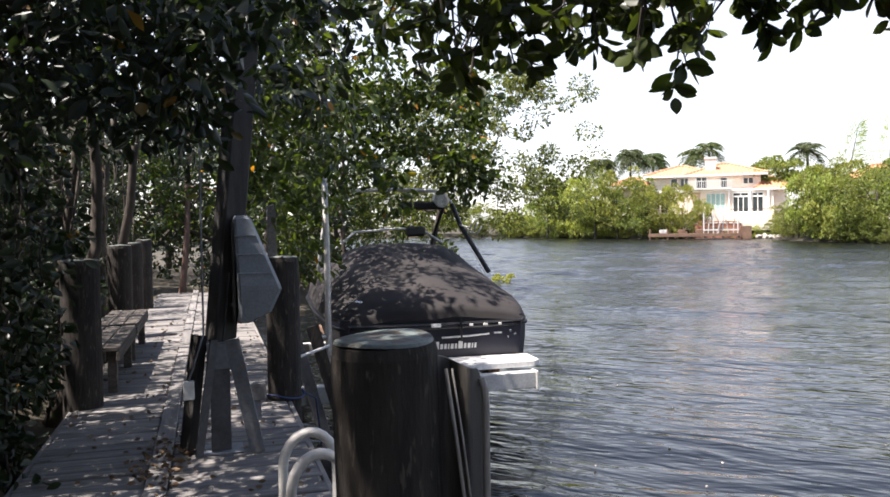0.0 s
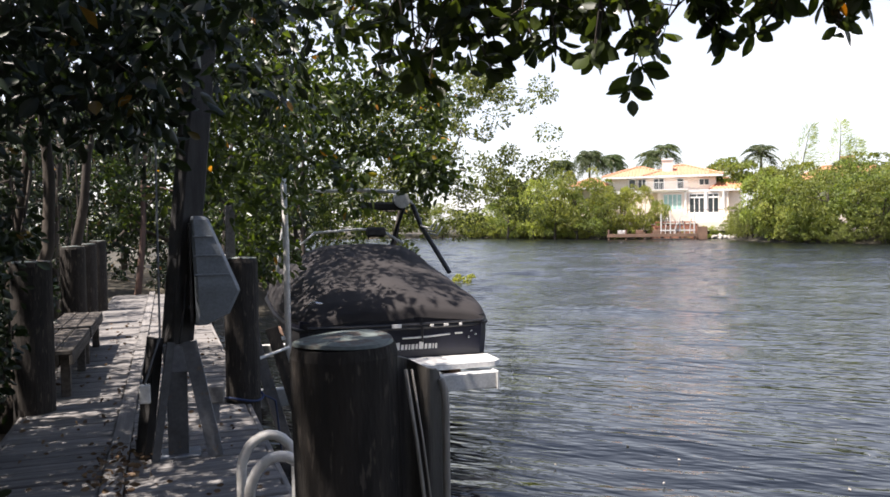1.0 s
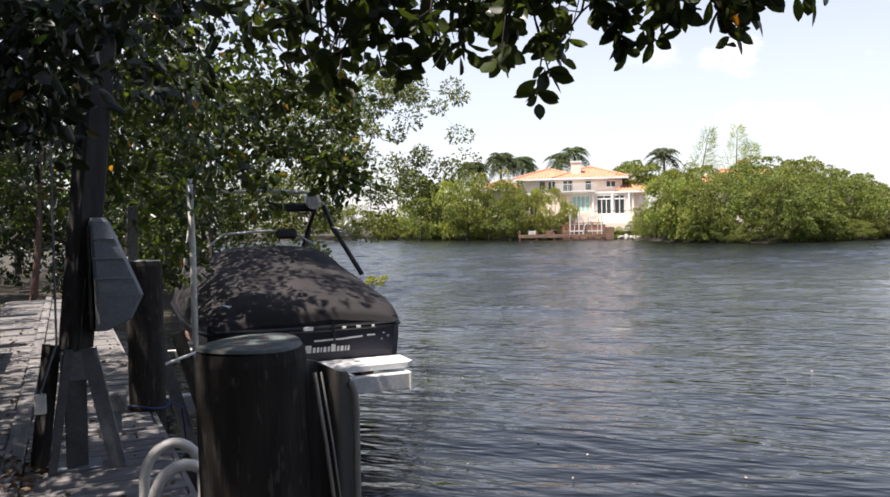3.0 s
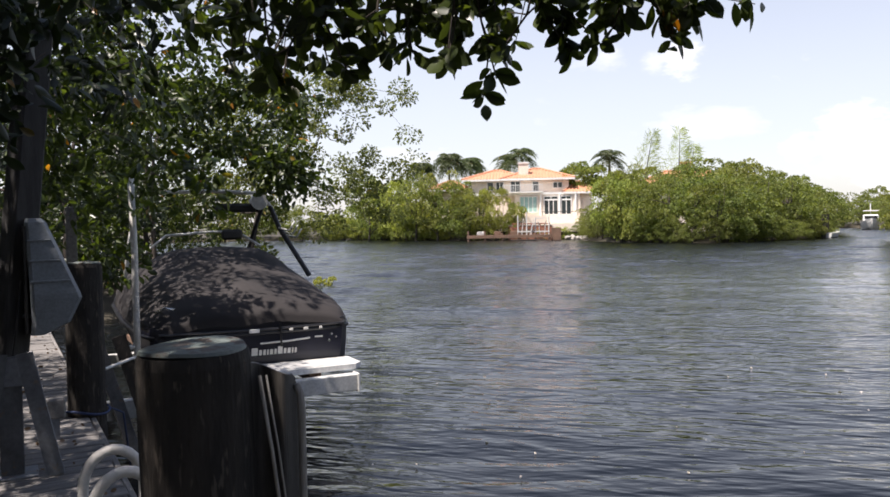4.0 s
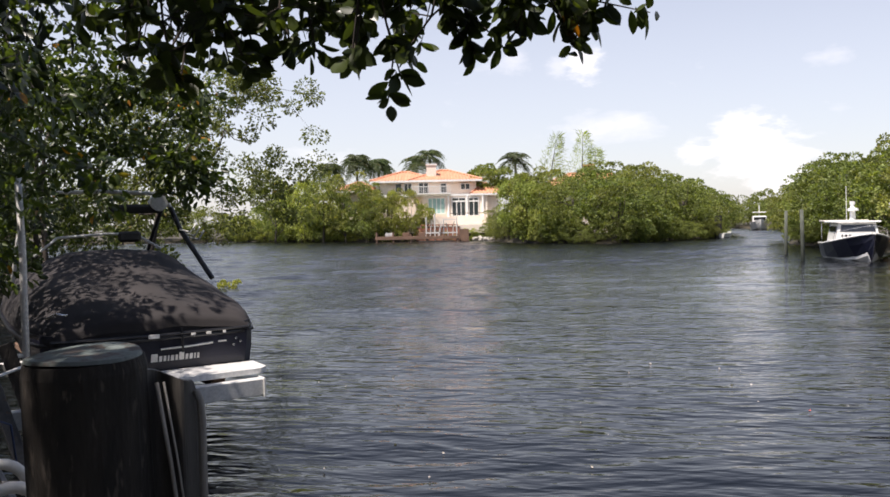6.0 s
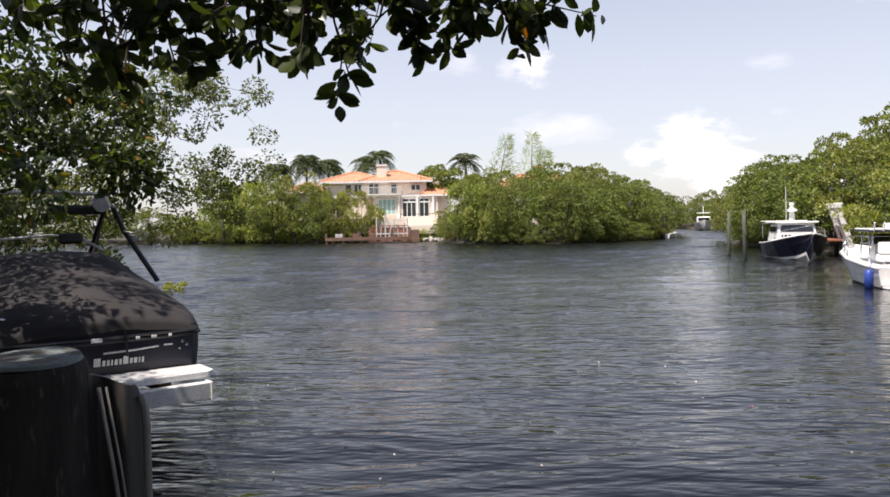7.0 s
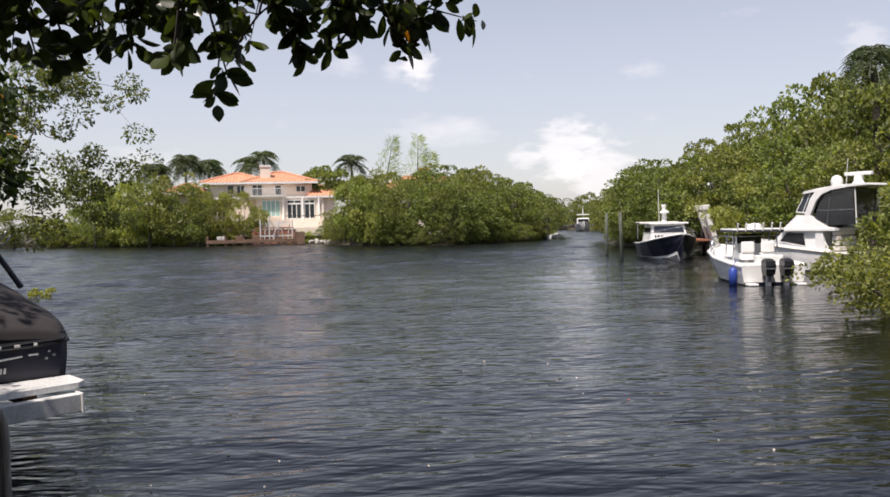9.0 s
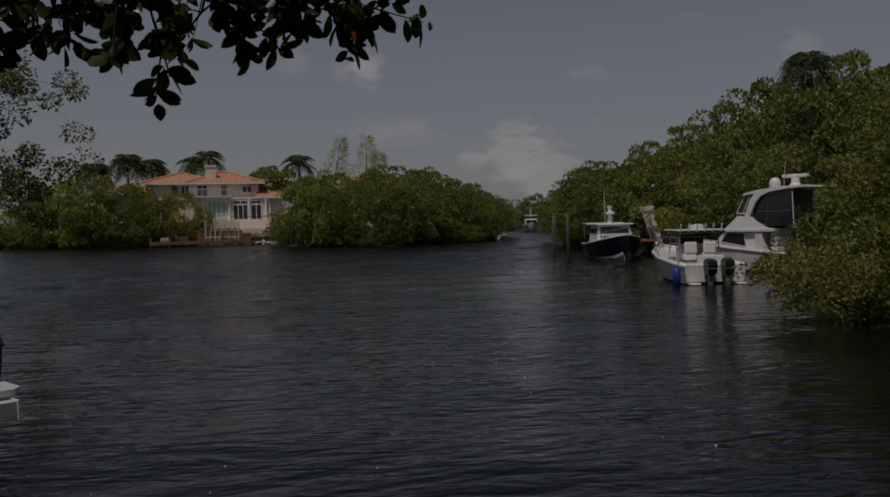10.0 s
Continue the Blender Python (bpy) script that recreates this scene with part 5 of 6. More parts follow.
def window(parent, x0, x1, z0, z1, y, bars, glass="glass", name="window"):
    t = 0.09
    outer = [(x0 - t, z0 - t), (x1 + t, z0 - t), (x1 + t, z1 + t), (x0 - t, z1 + t)]
    inner = [(x0, z0), (x1, z0), (x1, z1), (x0, z1)]
    rings = [[(x, yy, z) for x, z in o] for o, yy in ((outer, y - 0.02), (outer, y - 0.12), (inner, y - 0.12), (inner, y - 0.02))]
    w = part(name, loft(rings + rings[:1], ends=False), M["trimw"], parent)
    for i in range(1, bars):
        x = x0 + (x1 - x0) * i / bars
        part("mullion", box(x - t / 2, x + t / 2, y - 0.1, y - 0.02, z0, z1), M["trimw"], w)
    for i in range(bars):
        a, b = x0 + (x1 - x0) * i / bars, x0 + (x1 - x0) * (i + 1) / bars
        part("pane", box(a + t / 2, b - t / 2, y - 0.055, y - 0.035, z0, z1), M[glass], w)
    return w


def house():
    h = thing("house", pose(62.5, 90.5, 0, 0, 0, -34.4), "two-storey peach stucco waterfront house with orange tile roofs", "house")
    part("wall", box(-6.9, 6.8, 0.0, 9, 1.6, 7.5), M["stucco"], h)
    part("wall", box(-0.6, 8.2, -1.6, 0.0, 1.6, 5.6), M["stucco"], h, "projecting ground floor wall")
    part("wall", box(6.8, 9.8, -1.0, 7, 1.6, 5.5), M["stucco"], h)
    part("wall", box(-12, -6.9, 1.5, 9, 1.6, 6.4), M["stucco"], h)
    hip_roof(-7.8, 1.6, -0.7, 9.7, 7.55, 9.0, 4.2, "roof", h)
    hip_roof(-2.4, 7.6, -0.9, 9.9, 7.58, 9.15, 4.4, "roof", h)
    hip_roof(5.9, 10.5, -1.8, 7.6, 5.6, 7.15, 2.1, "roof", h)
    hip_roof(-12.8, -6.6, 0.8, 9.8, 6.4, 7.7, 2.8, "roof", h)
    c = part("chimney", box(0.0, 1.35, 1.2, 2.4, 7.9, 9.75), M["stucco"], h)
    part("chimney_cap", box(-0.1, 1.45, 1.1, 2.5, 9.75, 9.95), M["trimw"], c)
    window(h, -4.3, -3.5, 6.1, 7.15, 0, 1)
    window(h, -3.1, -2.1, 5.75, 7.15, 0, 2, name="french_door")
    window(h, -1.1, 0.2, 5.75, 7.2, 0, 2, name="french_door")
    window(h, 1.9, 2.7, 5.9, 7.1, 0, 1)
    window(h, 4.7, 5.9, 6.3, 7.0, 0, 2)
    window(h, 0.15, 2.4, 3.0, 5.0, -1.6, 4, "glass_green")
    window(h, 3.4, 5.2, 2.65, 4.5, -1.6, 3, name="french_door")
    window(h, 5.7, 6.95, 2.65, 4.5, -1.6, 2, name="french_door")
    window(h, 3.4, 5.2, 4.68, 5.0, -1.6, 2)
    window(h, 5.7, 6.95, 4.68, 5.0, -1.6, 2)
    window(h, -10.6, -9.9, 3.2, 4.4, 1.5, 1)
    window(h, -5.6, -4.4, 3.1, 4.6, 0, 2)
    part("band", box(-6.95, 8.3, -1.72, -1.6, 5.32, 5.6), M["trimw"], h)
    part("band", box(-6.95, -0.6, -0.1, 0.0, 5.3, 5.6), M["trimw"], h)
    b = part("balcony", box(-2.2, 3.2, -2.3, -0.02, 5.6, 5.74), M["trimw"], h, "white balcony with a slim railing")
    for i in range(23):
        x = -2.15 + i * 0.242
        part("baluster", box(x - 0.02, x + 0.02, -2.27, -2.23, 5.74, 6.6), M["trimw"], b)
    part("handrail", box(-2.2, 3.2, -2.3, -2.2, 6.6, 6.68), M["trimw"], b)
    for x in (2.9, 5.45, 7.6):
        part("column", tube([(x, -1.75, 2.5), (x, -1.75, 5.3)], 0.14, 12), M["trimw"], h)
    # terrace
    t = thing("terrace", pose(62.5, 90.5, 0, 0, 0, -34.4), "pale stone terrace with steps before the house", "terrace")
    part("slab", box(-7, 9, -3.6, -1.6, 0.4, 2.5), M["stucco"], t)
    for i in range(4):
        part("step", box(3.6, 8.2, -3.6 - 0.35 * (i + 1), -3.6 - 0.35 * i, 0.3, 2.3 - 0.3 * i), M["stucco"], t)
    part("rail", box(3.0, 7.4, -3.55, -3.5, 2.9, 2.98), M["black"], t)
    for i in range(10):
        part("rail_post", box(3.0 + i * 0.48, 3.03 + i * 0.48, -3.54, -3.51, 2.5, 2.9), M["black"], t)
    w = thing("retaining_wall", pose(62.5, 90.5, 0, 0, 0, -34.4), "low red brick retaining wall along the bank", "wall")
    part("brickwork", box(-1.5, 4.2, -5.4, -5.1, -0.9, 1.15), M["brick"], w)
    part("coping", box(-1.55, 4.25, -5.45, -5.05, 1.15, 1.25), M["stone"], w)
    d = thing("far_dock", pose(62.5, 90.5, 0, 0, 0, -34.4), "brown timber dock with white lift posts before the house", "dock")
    for i in range(34):
        part("plank", box(-6.6 + i * 0.31, -6.32 + i * 0.31, -9.0, -6.6, -0.12, 0.02), M["dockwood"], d)
    part("fascia", box(-6.7, 4.0, -9.08, -9.0, -0.34, 0.02), M["dockwood"], d)
    for x in (-6.5, -4.4, -2.2, -0.1, 2.0, 3.8):
        part("pile", tube([(x, -8.9, -2.2), (x, -8.9, 0.6 if x in (-6.5, -4.4) else 0.3)], 0.13, 8), M["dockwood"], d)
    part("bulkhead", box(4.1, 5.2, -8.6, -6, -1.2, 0.85), M["dockwood"], d, "brown timber bulkhead")
    for x, z in ((-0.2, 2.5), (0.9, 2.9), (2.0, 2.2), (3.7, 2.4)):
        part("lift_post", tube([(x, -8.2, -1), (x, -8.2, z)], 0.08, 8), M["alu"], d)
    part("cradle", box(-0.3, 3.8, -8.3, -8.1, 0.35, 0.5), M["alu"], d)
    part("cradle", box(2.0, 3.8, -8.3, -8.15, 2.05, 2.15), M["alu"], d)
    part("gangway", beam((1.3, -8.4, 0.0), (1.75, -8.4, 1.9), 0.35, 0.08), M["alu"], d)
    for x, z, lean in ((0.3, 1.9, 0.25), (2.6, 1.7, -0.3), (3.2, 1.9, 0.2), (1.5, 1.4, 0.35)):
        part("davit", tube([(x, -7.4, 0), (x + lean * 0.4, -7.5, z * 0.7), (x + lean, -8.0, z)], 0.06, 8), M["alu"], d)
    for x in (-5.5, -3.3, -1.2):
        part("dock_box", box(x, x + 0.9, -7.2, -6.7, 0.02, 0.5, 0.04), M["pvc"] if x < -4 else M["dockwood"], d)
    part("float", box(-1.2, 3.2, -9.8, -9.2, -0.72, -0.55, 0.03), M["piling"], d)
    # slatted rail and stacked timber at the back of the dock
    for i in range(9):
        part("rail_post", box(-0.9 + i * 0.58, -0.78 + i * 0.58, -6.75, -6.65, 0.0, 1.5), M["rust"], d)
    for z in (0.35, 0.8, 1.35):
        part("rail", box(-0.95, 3.95, -6.8, -6.75, z, z + 0.14), M["rust"], d)
    part("timber_stack", box(-0.6, 2.0, -6.62, -6.2, 0.0, 1.0, 0.05), M["dockwood"], d)
    rng = np.random.default_rng(33)
    for i in range(34):
        s = thing("boulder", pose(0, 0, 0), "pale rough rip-rap boulder at the water's edge", "boulder", "rip-rap boulders")
        bm = bmesh.new()
        bmesh.ops.create_icosphere(bm, subdivisions=1, radius=rng.uniform(0.25, 0.5))
        for v in bm.verts:
            v.co *= rng.uniform(0.75, 1.2)
            v.co.z *= 0.7
        part("rock", bm, M["stone"], s)
        s.matrix_basis = pose(62.5, 90.5, 0, 0, 0, -34.4) @ pose(rng.uniform(5.6, 10.5), rng.uniform(-8.6, -6.2), WATER + rng.uniform(0.0, 0.4), 0, 0, rng.uniform(0, 360))
    # roofs peeping over the point
    g = thing("house", pose(78, 75, -0.3, 0, 0, -46), "distant house with a red tile roof behind the trees", "house")
    part("wall", box(-6, 6, 0, 8, 0, 6.6), M["stucco"], g)
    hip_roof(-6.6, 6.6, -0.6, 8.6, 6.6, 8.4, 4, "roof", g)
    c = part("chimney", box(-0.6, 0.8, 1, 2.2, 7, 9.3), M["rooft"], g)
    part("chimney_cap", box(-0.7, 0.9, 0.9, 2.3, 9.3, 9.5), M["rooft"], c)


# ---- boats on the right bank ----
def hull_rings(st):
    """Stations y, half beam, sheer, chine half beam, chine height, keel."""
    out = []
    for y, w, g, cw, cz, kz in st:
        out.append([(-w, y, g), (-(w * 0.6 + cw * 0.4), y, g * 0.55 + cz * 0.45), (-cw, y, cz), (0, y, kz), (cw, y, cz), (w * 0.6 + cw * 0.4, y, g * 0.55 + cz * 0.45), (w, y, g)])
    return out


def bar_path(pts, r, parent, m="chrome", name="rail"):
    return part(name, tube(pts, r, 8), M[m], parent, smooth=True)


def centre_console():
    t = thing("fishing_boat", pose(25.58, 9.3, WATER, 0, 0, -50), "white centre console fishing boat with twin dark outboards", "boat")
    st = [(0, 1.22, 0.72, 1.12, 0.05, -0.3), (1.5, 1.3, 0.76, 1.16, 0.05, -0.34), (4.0, 1.3, 0.9, 1.05, 0.1, -0.36), (6.0, 1.05, 1.08, 0.7, 0.22, -0.3), (7.4, 0.55, 1.22, 0.28, 0.45, -0.1), (8.1, 0.06, 1.3, 0.03, 0.9, 0.6)]
    h = part("hull", loft(hull_rings(st)), M["gel"], t)
    part("boot_stripe", box(-1.13, 1.13, -0.02, 0.0, 0.0, 0.12), M["navy"], h)
    for s in (-1, 1):
        part("gunwale", tube([(s * (w - 0.06), y, g + 0.03) for y, w, g, *_ in st], 0.1, 6), M["gel"], h, smooth=True)
    part("transom_cap", box(-1.2, 1.2, 0.0, 0.35, 0.7, 0.82, 0.03), M["gel"], h)
    part("cockpit", box(-1.05, 1.05, 0.5, 2.4, 0.68, 0.73, 0.01), M["cream"], h, "cream cockpit deck")
    part("bait_station", box(-0.5, 0.5, 0.35, 0.8, 0.72, 1.15, 0.04), M["gel"], t)
    part("console", loft([[(-0.55, 2.9, 0.8), (0.55, 2.9, 0.8), (0.5, 4.2, 0.8), (-0.5, 4.2, 0.8)], [(-0.5, 3.0, 1.55), (0.5, 3.0, 1.55), (0.42, 3.7, 1.55), (-0.42, 3.7, 1.55)]]), M["gel"], t)
    for x in (-0.4, 0.4):
        s = part("helm_seat", box(x - 0.27, x + 0.27, 2.0, 2.45, 0.9, 1.2, 0.05), M["gel"], t)
        part("seat_back", box(x - 0.27, x + 0.27, 1.95, 2.08, 1.2, 1.65, 0.05), M["gel"], s)
        part("leaning_post", tube([(x, 2.2, 0.7), (x, 2.2, 0.95)], 0.05, 8), M["chrome"], s)
    bar_path([(-0.6, 3.1, 1.5), (-0.58, 3.2, 1.85), (0.58, 3.2, 1.85), (0.6, 3.1, 1.5)], 0.025, t, name="windscreen_bar")
    part("windscreen", box(-0.5, 0.5, 3.2, 3.23, 1.5, 1.95), M["smoke"], t)
    top = part("hard_top", box(-1.0, 1.0, 1.9, 4.0, 2.1, 2.18, 0.03), M["gel"], t, "white hard top")
    part("top_frame", box(-1.02, 1.02, 1.86, 4.04, 2.03, 2.1, 0.02), M["black"], top)
    for x in (-0.9, 0.9):
        bar_path([(x, 2.3, 0.8), (x * 0.96, 2.4, 2.05)], 0.03, t, name="top_leg")
        bar_path([(x, 3.6, 0.85), (x * 0.96, 3.3, 2.05)], 0.03, t, name="top_leg")
        bar_path([(x, 2.35, 1.6), (x, 3.45, 1.6)], 0.02, t, name="brace")
    for i in range(6):
        x = -0.85 + i * 0.34
        part("rod_holder", tube([(x, 1.86, 2.08), (x, 1.74, 2.4)], 0.035, 8), M["gel"], top)
    part("radar_dome", tube([(0.2, 3.0, 2.18), (0.2, 3.0, 2.33), (0.2, 3.0, 2.38)], [0.26, 0.26, 0.15], 16), M["gel"], top)
    part("spotlight", box(-0.4, -0.2, 2.2, 2.4, 2.18, 2.36, 0.03), M["gel"], top)
    for s in (-1, 1):
        bar_path([(s * 1.2, 4.3, 0.95), (s * 1.1, 4.6, 1.5), (s * 0.9, 6.2, 1.65), (s * 0.4, 7.5, 1.75), (0, 7.9, 1.78)], 0.022, t, name="bow_rail")
        for y, w, g in ((5.2, 1.12, 1.0), (6.3, 0.9, 1.12), (7.2, 0.55, 1.22)):
            bar_path([(s * w, y, g), (s * w * 0.92, y + 0.05, 1.65)], 0.016, t, name="stanchion")
    for x in (-0.32, 0.36):
        o = part("outboard", loft([[(x + sx * w, y + sy * d, z) for sx, sy in ((-1, -1), (1, -1), (1, 1), (-1, 1))] for z, w, d, y in ((0.4, 0.12, 0.18, -0.42), (0.48, 0.17, 0.28, -0.42), (0.78, 0.19, 0.32, -0.44), (0.96, 0.18, 0.3, -0.42), (1.05, 0.1, 0.2, -0.36))]), M["black"], t, "black outboard motor")
        part("leg", box(x - 0.08, x + 0.08, -0.55, -0.25, -0.45, 0.55, 0.03), M["galv"], o)
        part("cowl_stripe", box(x - 0.183, x + 0.183, -0.77, -0.14, 0.66, 0.7), M["galv"], o)
        part("clamp", box(x - 0.12, x + 0.12, -0.25, 0.0, 0.25, 0.75, 0.03), M["black"], o)
    part("swim_shelf", box(-1.1, -0.7, -0.5, 0.0, 0.0, 0.1, 0.03), M["gel"], t)
    part("swim_shelf", box(0.75, 1.1, -0.5, 0.0, 0.0, 0.1, 0.03), M["gel"], t)
    f = thing("boat_fender", pose(25.58, 9.3, WATER, 0, 0, -50) @ pose(0.17, 0, 0) @ pose(-1.34, 0.3, 0), "blue cylindrical fender hung from the fishing boat", "fender")
    part("body", tube([(0, 0, -0.05), (0, 0, 0.02), (0, 0, 0.5), (0, 0, 0.58)], [0.04, 0.13, 0.13, 0.04], 12), M["blue"], f, smooth=True)
    part("line", tube([(0, 0, 0.58), (0.1, 0, 0.78)], 0.012, 6), M["blue"], f)
    return t


def navy_cruiser():
    t = thing("cabin_cruiser", pose(41.5, 21.0, WATER, 0, 0, 130), "cabin cruiser with a navy hull and white cabin", "boat")
    st = [(-4.2, 1.5, 1.05, 1.35, 0.1, -0.4), (-1.5, 1.65, 1.1, 1.45, 0.1, -0.5), (1.5, 1.6, 1.3, 1.2, 0.15, -0.5), (3.6, 1.15, 1.55, 0.65, 0.3, -0.4), (4.9, 0.55, 1.75, 0.22, 0.6, -0.1), (5.6, 0.06, 1.85, 0.03, 1.2, 0.7)]
    h = part("hull", loft(hull_rings(st)), M["navy"], t, "glossy navy hull")
    low = [(y, cw + 0.04, cz + 0.3, cw * 0.9, cz - 0.2, kz) for y, w, g, cw, cz, kz in st[:-1]]
    part("bottom", loft(hull_rings(low)), M["gel"], h, "white bottom")
    for s in (-1, 1):
        part("toe_rail", tube([(s * w, y, g + 0.03) for y, w, g, *_ in st], 0.07, 6), M["gel"], h)
    part("deck", loft([[(-w + 0.05, y, g + 0.02) for y, w, g, *_ in st], [(w - 0.05, y, g + 0.02) for y, w, g, *_ in st]], closed=False), M["gel"], h)
    cab = part("cabin", loft([[(-1.25, y0, 1.15), (1.25, y0, 1.15), (1.05, y1, z1), (-1.05, y1, z1)] for y0, y1, z1 in ((-2.6, -2.5, 2.55), (1.0, 0.5, 2.6))]), M["gel"], t)
    part("foredeck_trunk", loft([[(-1.05, 0.6, 1.3), (1.05, 0.6, 1.3), (0.95, 0.6, 1.95), (-0.95, 0.6, 1.95)], [(-0.55, 3.4, 1.55), (0.55, 3.4, 1.55), (0.5, 3.3, 1.75), (-0.5, 3.3, 1.75)]]), M["gel"], t)
    part("windscreen", loft([[(-1.0, 0.82, 1.95), (1.0, 0.82, 1.95), (0.9, 0.62, 2.45), (-0.9, 0.62, 2.45)], [(-1.0, 0.86, 1.95), (1.0, 0.86, 1.95), (0.9, 0.66, 2.45), (-0.9, 0.66, 2.45)]]), M["smoke"], cab)
    for s in (-1, 1):
        part("side_window", box(s * 1.13 - 0.05, s * 1.13 + 0.05, -2.0, 0.2, 1.95, 2.35, 0.02), M["smoke"], cab)
        for y in (1.0, 1.7, 2.4):
            part("port_light", box(s * (1.02 - (y - 0.6) * 0.15) - 0.04, s * (1.02 - (y - 0.6) * 0.15) + 0.04, y, y + 0.45, 1.58, 1.78, 0.02), M["smoke"], t)
    part("roof", box(-1.3, 1.3, -3.6, 0.9, 2.6, 2.72, 0.04), M["gel"], cab)
    part("awning", box(-1.35, 1.35, -5.0, -3.2, 2.7, 2.78, 0.03), M["cream"], t)
    for s in (-1, 1):
        bar_path([(s * 1.25, -4.6, 1.1), (s * 1.25, -4.6, 2.7)], 0.03, t, name="awning_post")
        bar_path([(s * 1.5, 1.6, 1.35), (s * 1.45, 1.8, 1.9), (s * 1.05, 3.6, 2.15), (s * 0.4, 5.0, 2.35), (0, 5.4, 2.4)], 0.022, t, name="bow_rail")
    m = part("mast", tube([(0, -0.9, 2.7), (0, -1.0, 3.9)], [0.2, 0.12], 10), M["gel"], t)
    part("radar_dome", tube([(0, -0.75, 3.45), (0, -0.75, 3.6), (0, -0.75, 3.68)], [0.32, 0.32, 0.15], 16), M["gel"], m)
    part("search_light", tube([(0, -1.0, 3.9), (0, -1.0, 4.15)], 0.16, 10), M["gel"], m)
    part("antenna", tube([(0.3, -1.2, 2.7), (0.32, -1.25, 5.3)], 0.018, 6), M["gel"], t)
    return t


def side_prism(outline, x0, x1, lean=0.0):
    """An outline in y, z drawn out across the beam; lean narrows it towards its top."""
    z0 = min(z for _, z in outline)
    return loft([[(x0 + lean * (z - z0), y, z) for y, z in outline], [(x1 - lean * (z - z0), y, z) for y, z in outline]])


def yacht():
    t = thing("motor_yacht", pose(32.68, 9.55, WATER, 0, 0, -14), "white flybridge motor yacht with a tinted enclosure moored behind bushes", "boat")
    st = [(-1.6, 1.12, 0.85, 1.05, 0.1, -0.4), (-0.6, 1.2, 0.9, 1.1, 0.1, -0.5), (1.6, 1.22, 1.06, 1.08, 0.1, -0.5), (3.6, 0.98, 1.22, 0.7, 0.2, -0.4), (5.2, 0.45, 1.4, 0.2, 0.6, 0.0), (6.0, 0.04, 1.5, 0.02, 1.0, 0.8)]
    h = part("hull", loft(hull_rings(st)), M["gel"], t)
    for q in (-1, 1):
        part("rub_rail", tube([(q * (w + 0.01), y, g - 0.06) for y, w, g, *_ in st], 0.035, 6), M["cream"], h, smooth=True)
    part("swim_platform", box(-1.05, 1.05, -2.2, -1.6, 0.2, 0.3, 0.03), M["gel"], t)
    # deckhouse with raked front and long side windows
    body = [(3.3, 1.12), (2.75, 1.3), (2.15, 1.78), (-0.05, 1.76), (-0.02, 1.4), (-0.12, 0.85), (2.0, 0.95)]
    sal = part("salon", side_prism(body, -1.08, 1.08, 0.1), M["gel"], t, smooth=False)
    for q in (-1, 1):
        x = q * 1.045
        part("salon_window", side_prism([(2.35, 1.3), (1.95, 1.68), (1.0, 1.64), (0.9, 1.12), (1.5, 1.2)], min(x, x + q * 0.03), max(x, x + q * 0.03)), M["smoke"], sal)
        part("window_rim", tube([(x + q * 0.03, y, z) for y, z in ((2.38, 1.28), (1.96, 1.71), (0.97, 1.67), (0.87, 1.1), (1.5, 1.17), (2.38, 1.28))], 0.018, 6), M["gel"], sal)
        part("wing", side_prism([(0.3, 1.74), (-0.08, 1.72), (-0.16, 1.3), (-0.5, 0.82), (0.3, 0.82)], min(q * 1.0, q * 1.13), max(q * 1.0, q * 1.13)), M["gel"], sal)
    # tan stair treads up to the flybridge
    st_ = part("stair", box(-0.9, 0.5, -0.62, -0.5, 0.7, 1.72), M["cream"], t, "tan slatted boarding stair")
    for i in range(5):
        part("tread", box(-1.0, 0.5, -0.95 + i * 0.05, -0.5, 0.72 + i * 0.21, 0.88 + i * 0.21, 0.015), M["cream"], st_)
    # flybridge coaming, raked screen, arch and enclosure
    fly = part("flybridge", side_prism([(2.2, 1.8), (2.05, 1.9), (1.35, 2.42), (0.6, 2.38), (0.35, 2.2), (-0.3, 1.9), (-0.75, 1.86), (-0.75, 1.77)], -1.14, 1.14, 0.12), M["gel"], t)
    part("deck_edge", side_prism([(2.25, 1.74), (2.2, 1.82), (-0.8, 1.84), (-0.8, 1.74)], -1.18, 1.18), M["gel"], fly)
    part("windscreen", side_prism([(1.46, 2.56), (1.0, 3.3), (0.24, 3.34), (0.66, 2.5)], -0.96, 0.96, 0.12), M["smoke"], fly, "grey tinted flybridge screen")
    for q in (-1, 1):
        for path in (((1.46, 2.54), (1.0, 3.32)), ((1.08, 2.52), (0.72, 3.33)), ((1.46, 2.54), (0.66, 2.48))):
            part("screen_bar", tube([(q * (0.99 - 0.12 * (z - 2.5)), y, z) for y, z in path], 0.025, 6), M["gel"], fly)
        a = [(0.66, 2.36), (0.3, 3.0), (0.0, 3.26), (-0.5, 3.42), (-1.3, 3.5), (-1.3, 3.58), (-0.4, 3.56), (0.3, 3.42), (0.62, 3.1), (0.95, 2.42)]
        part("arch", side_prism(a, min(q * 0.86, q * 1.06), max(q * 0.86, q * 1.06)), M["gel"], fly, "white swept radar arch")
        part("aft_post", tube([(q * 0.95, -1.75, 1.9), (q * 0.92, -1.65, 3.5)], 0.03, 6), M["gel"], fly)
    part("enclosure", side_prism([(0.5, 2.26), (0.2, 2.9), (-0.1, 3.22), (-0.6, 3.4), (-1.6, 3.46), (-1.6, 2.0), (-0.3, 1.96)], -0.94, 0.94), M["smoke"], fly, "dark zipped flybridge enclosure")
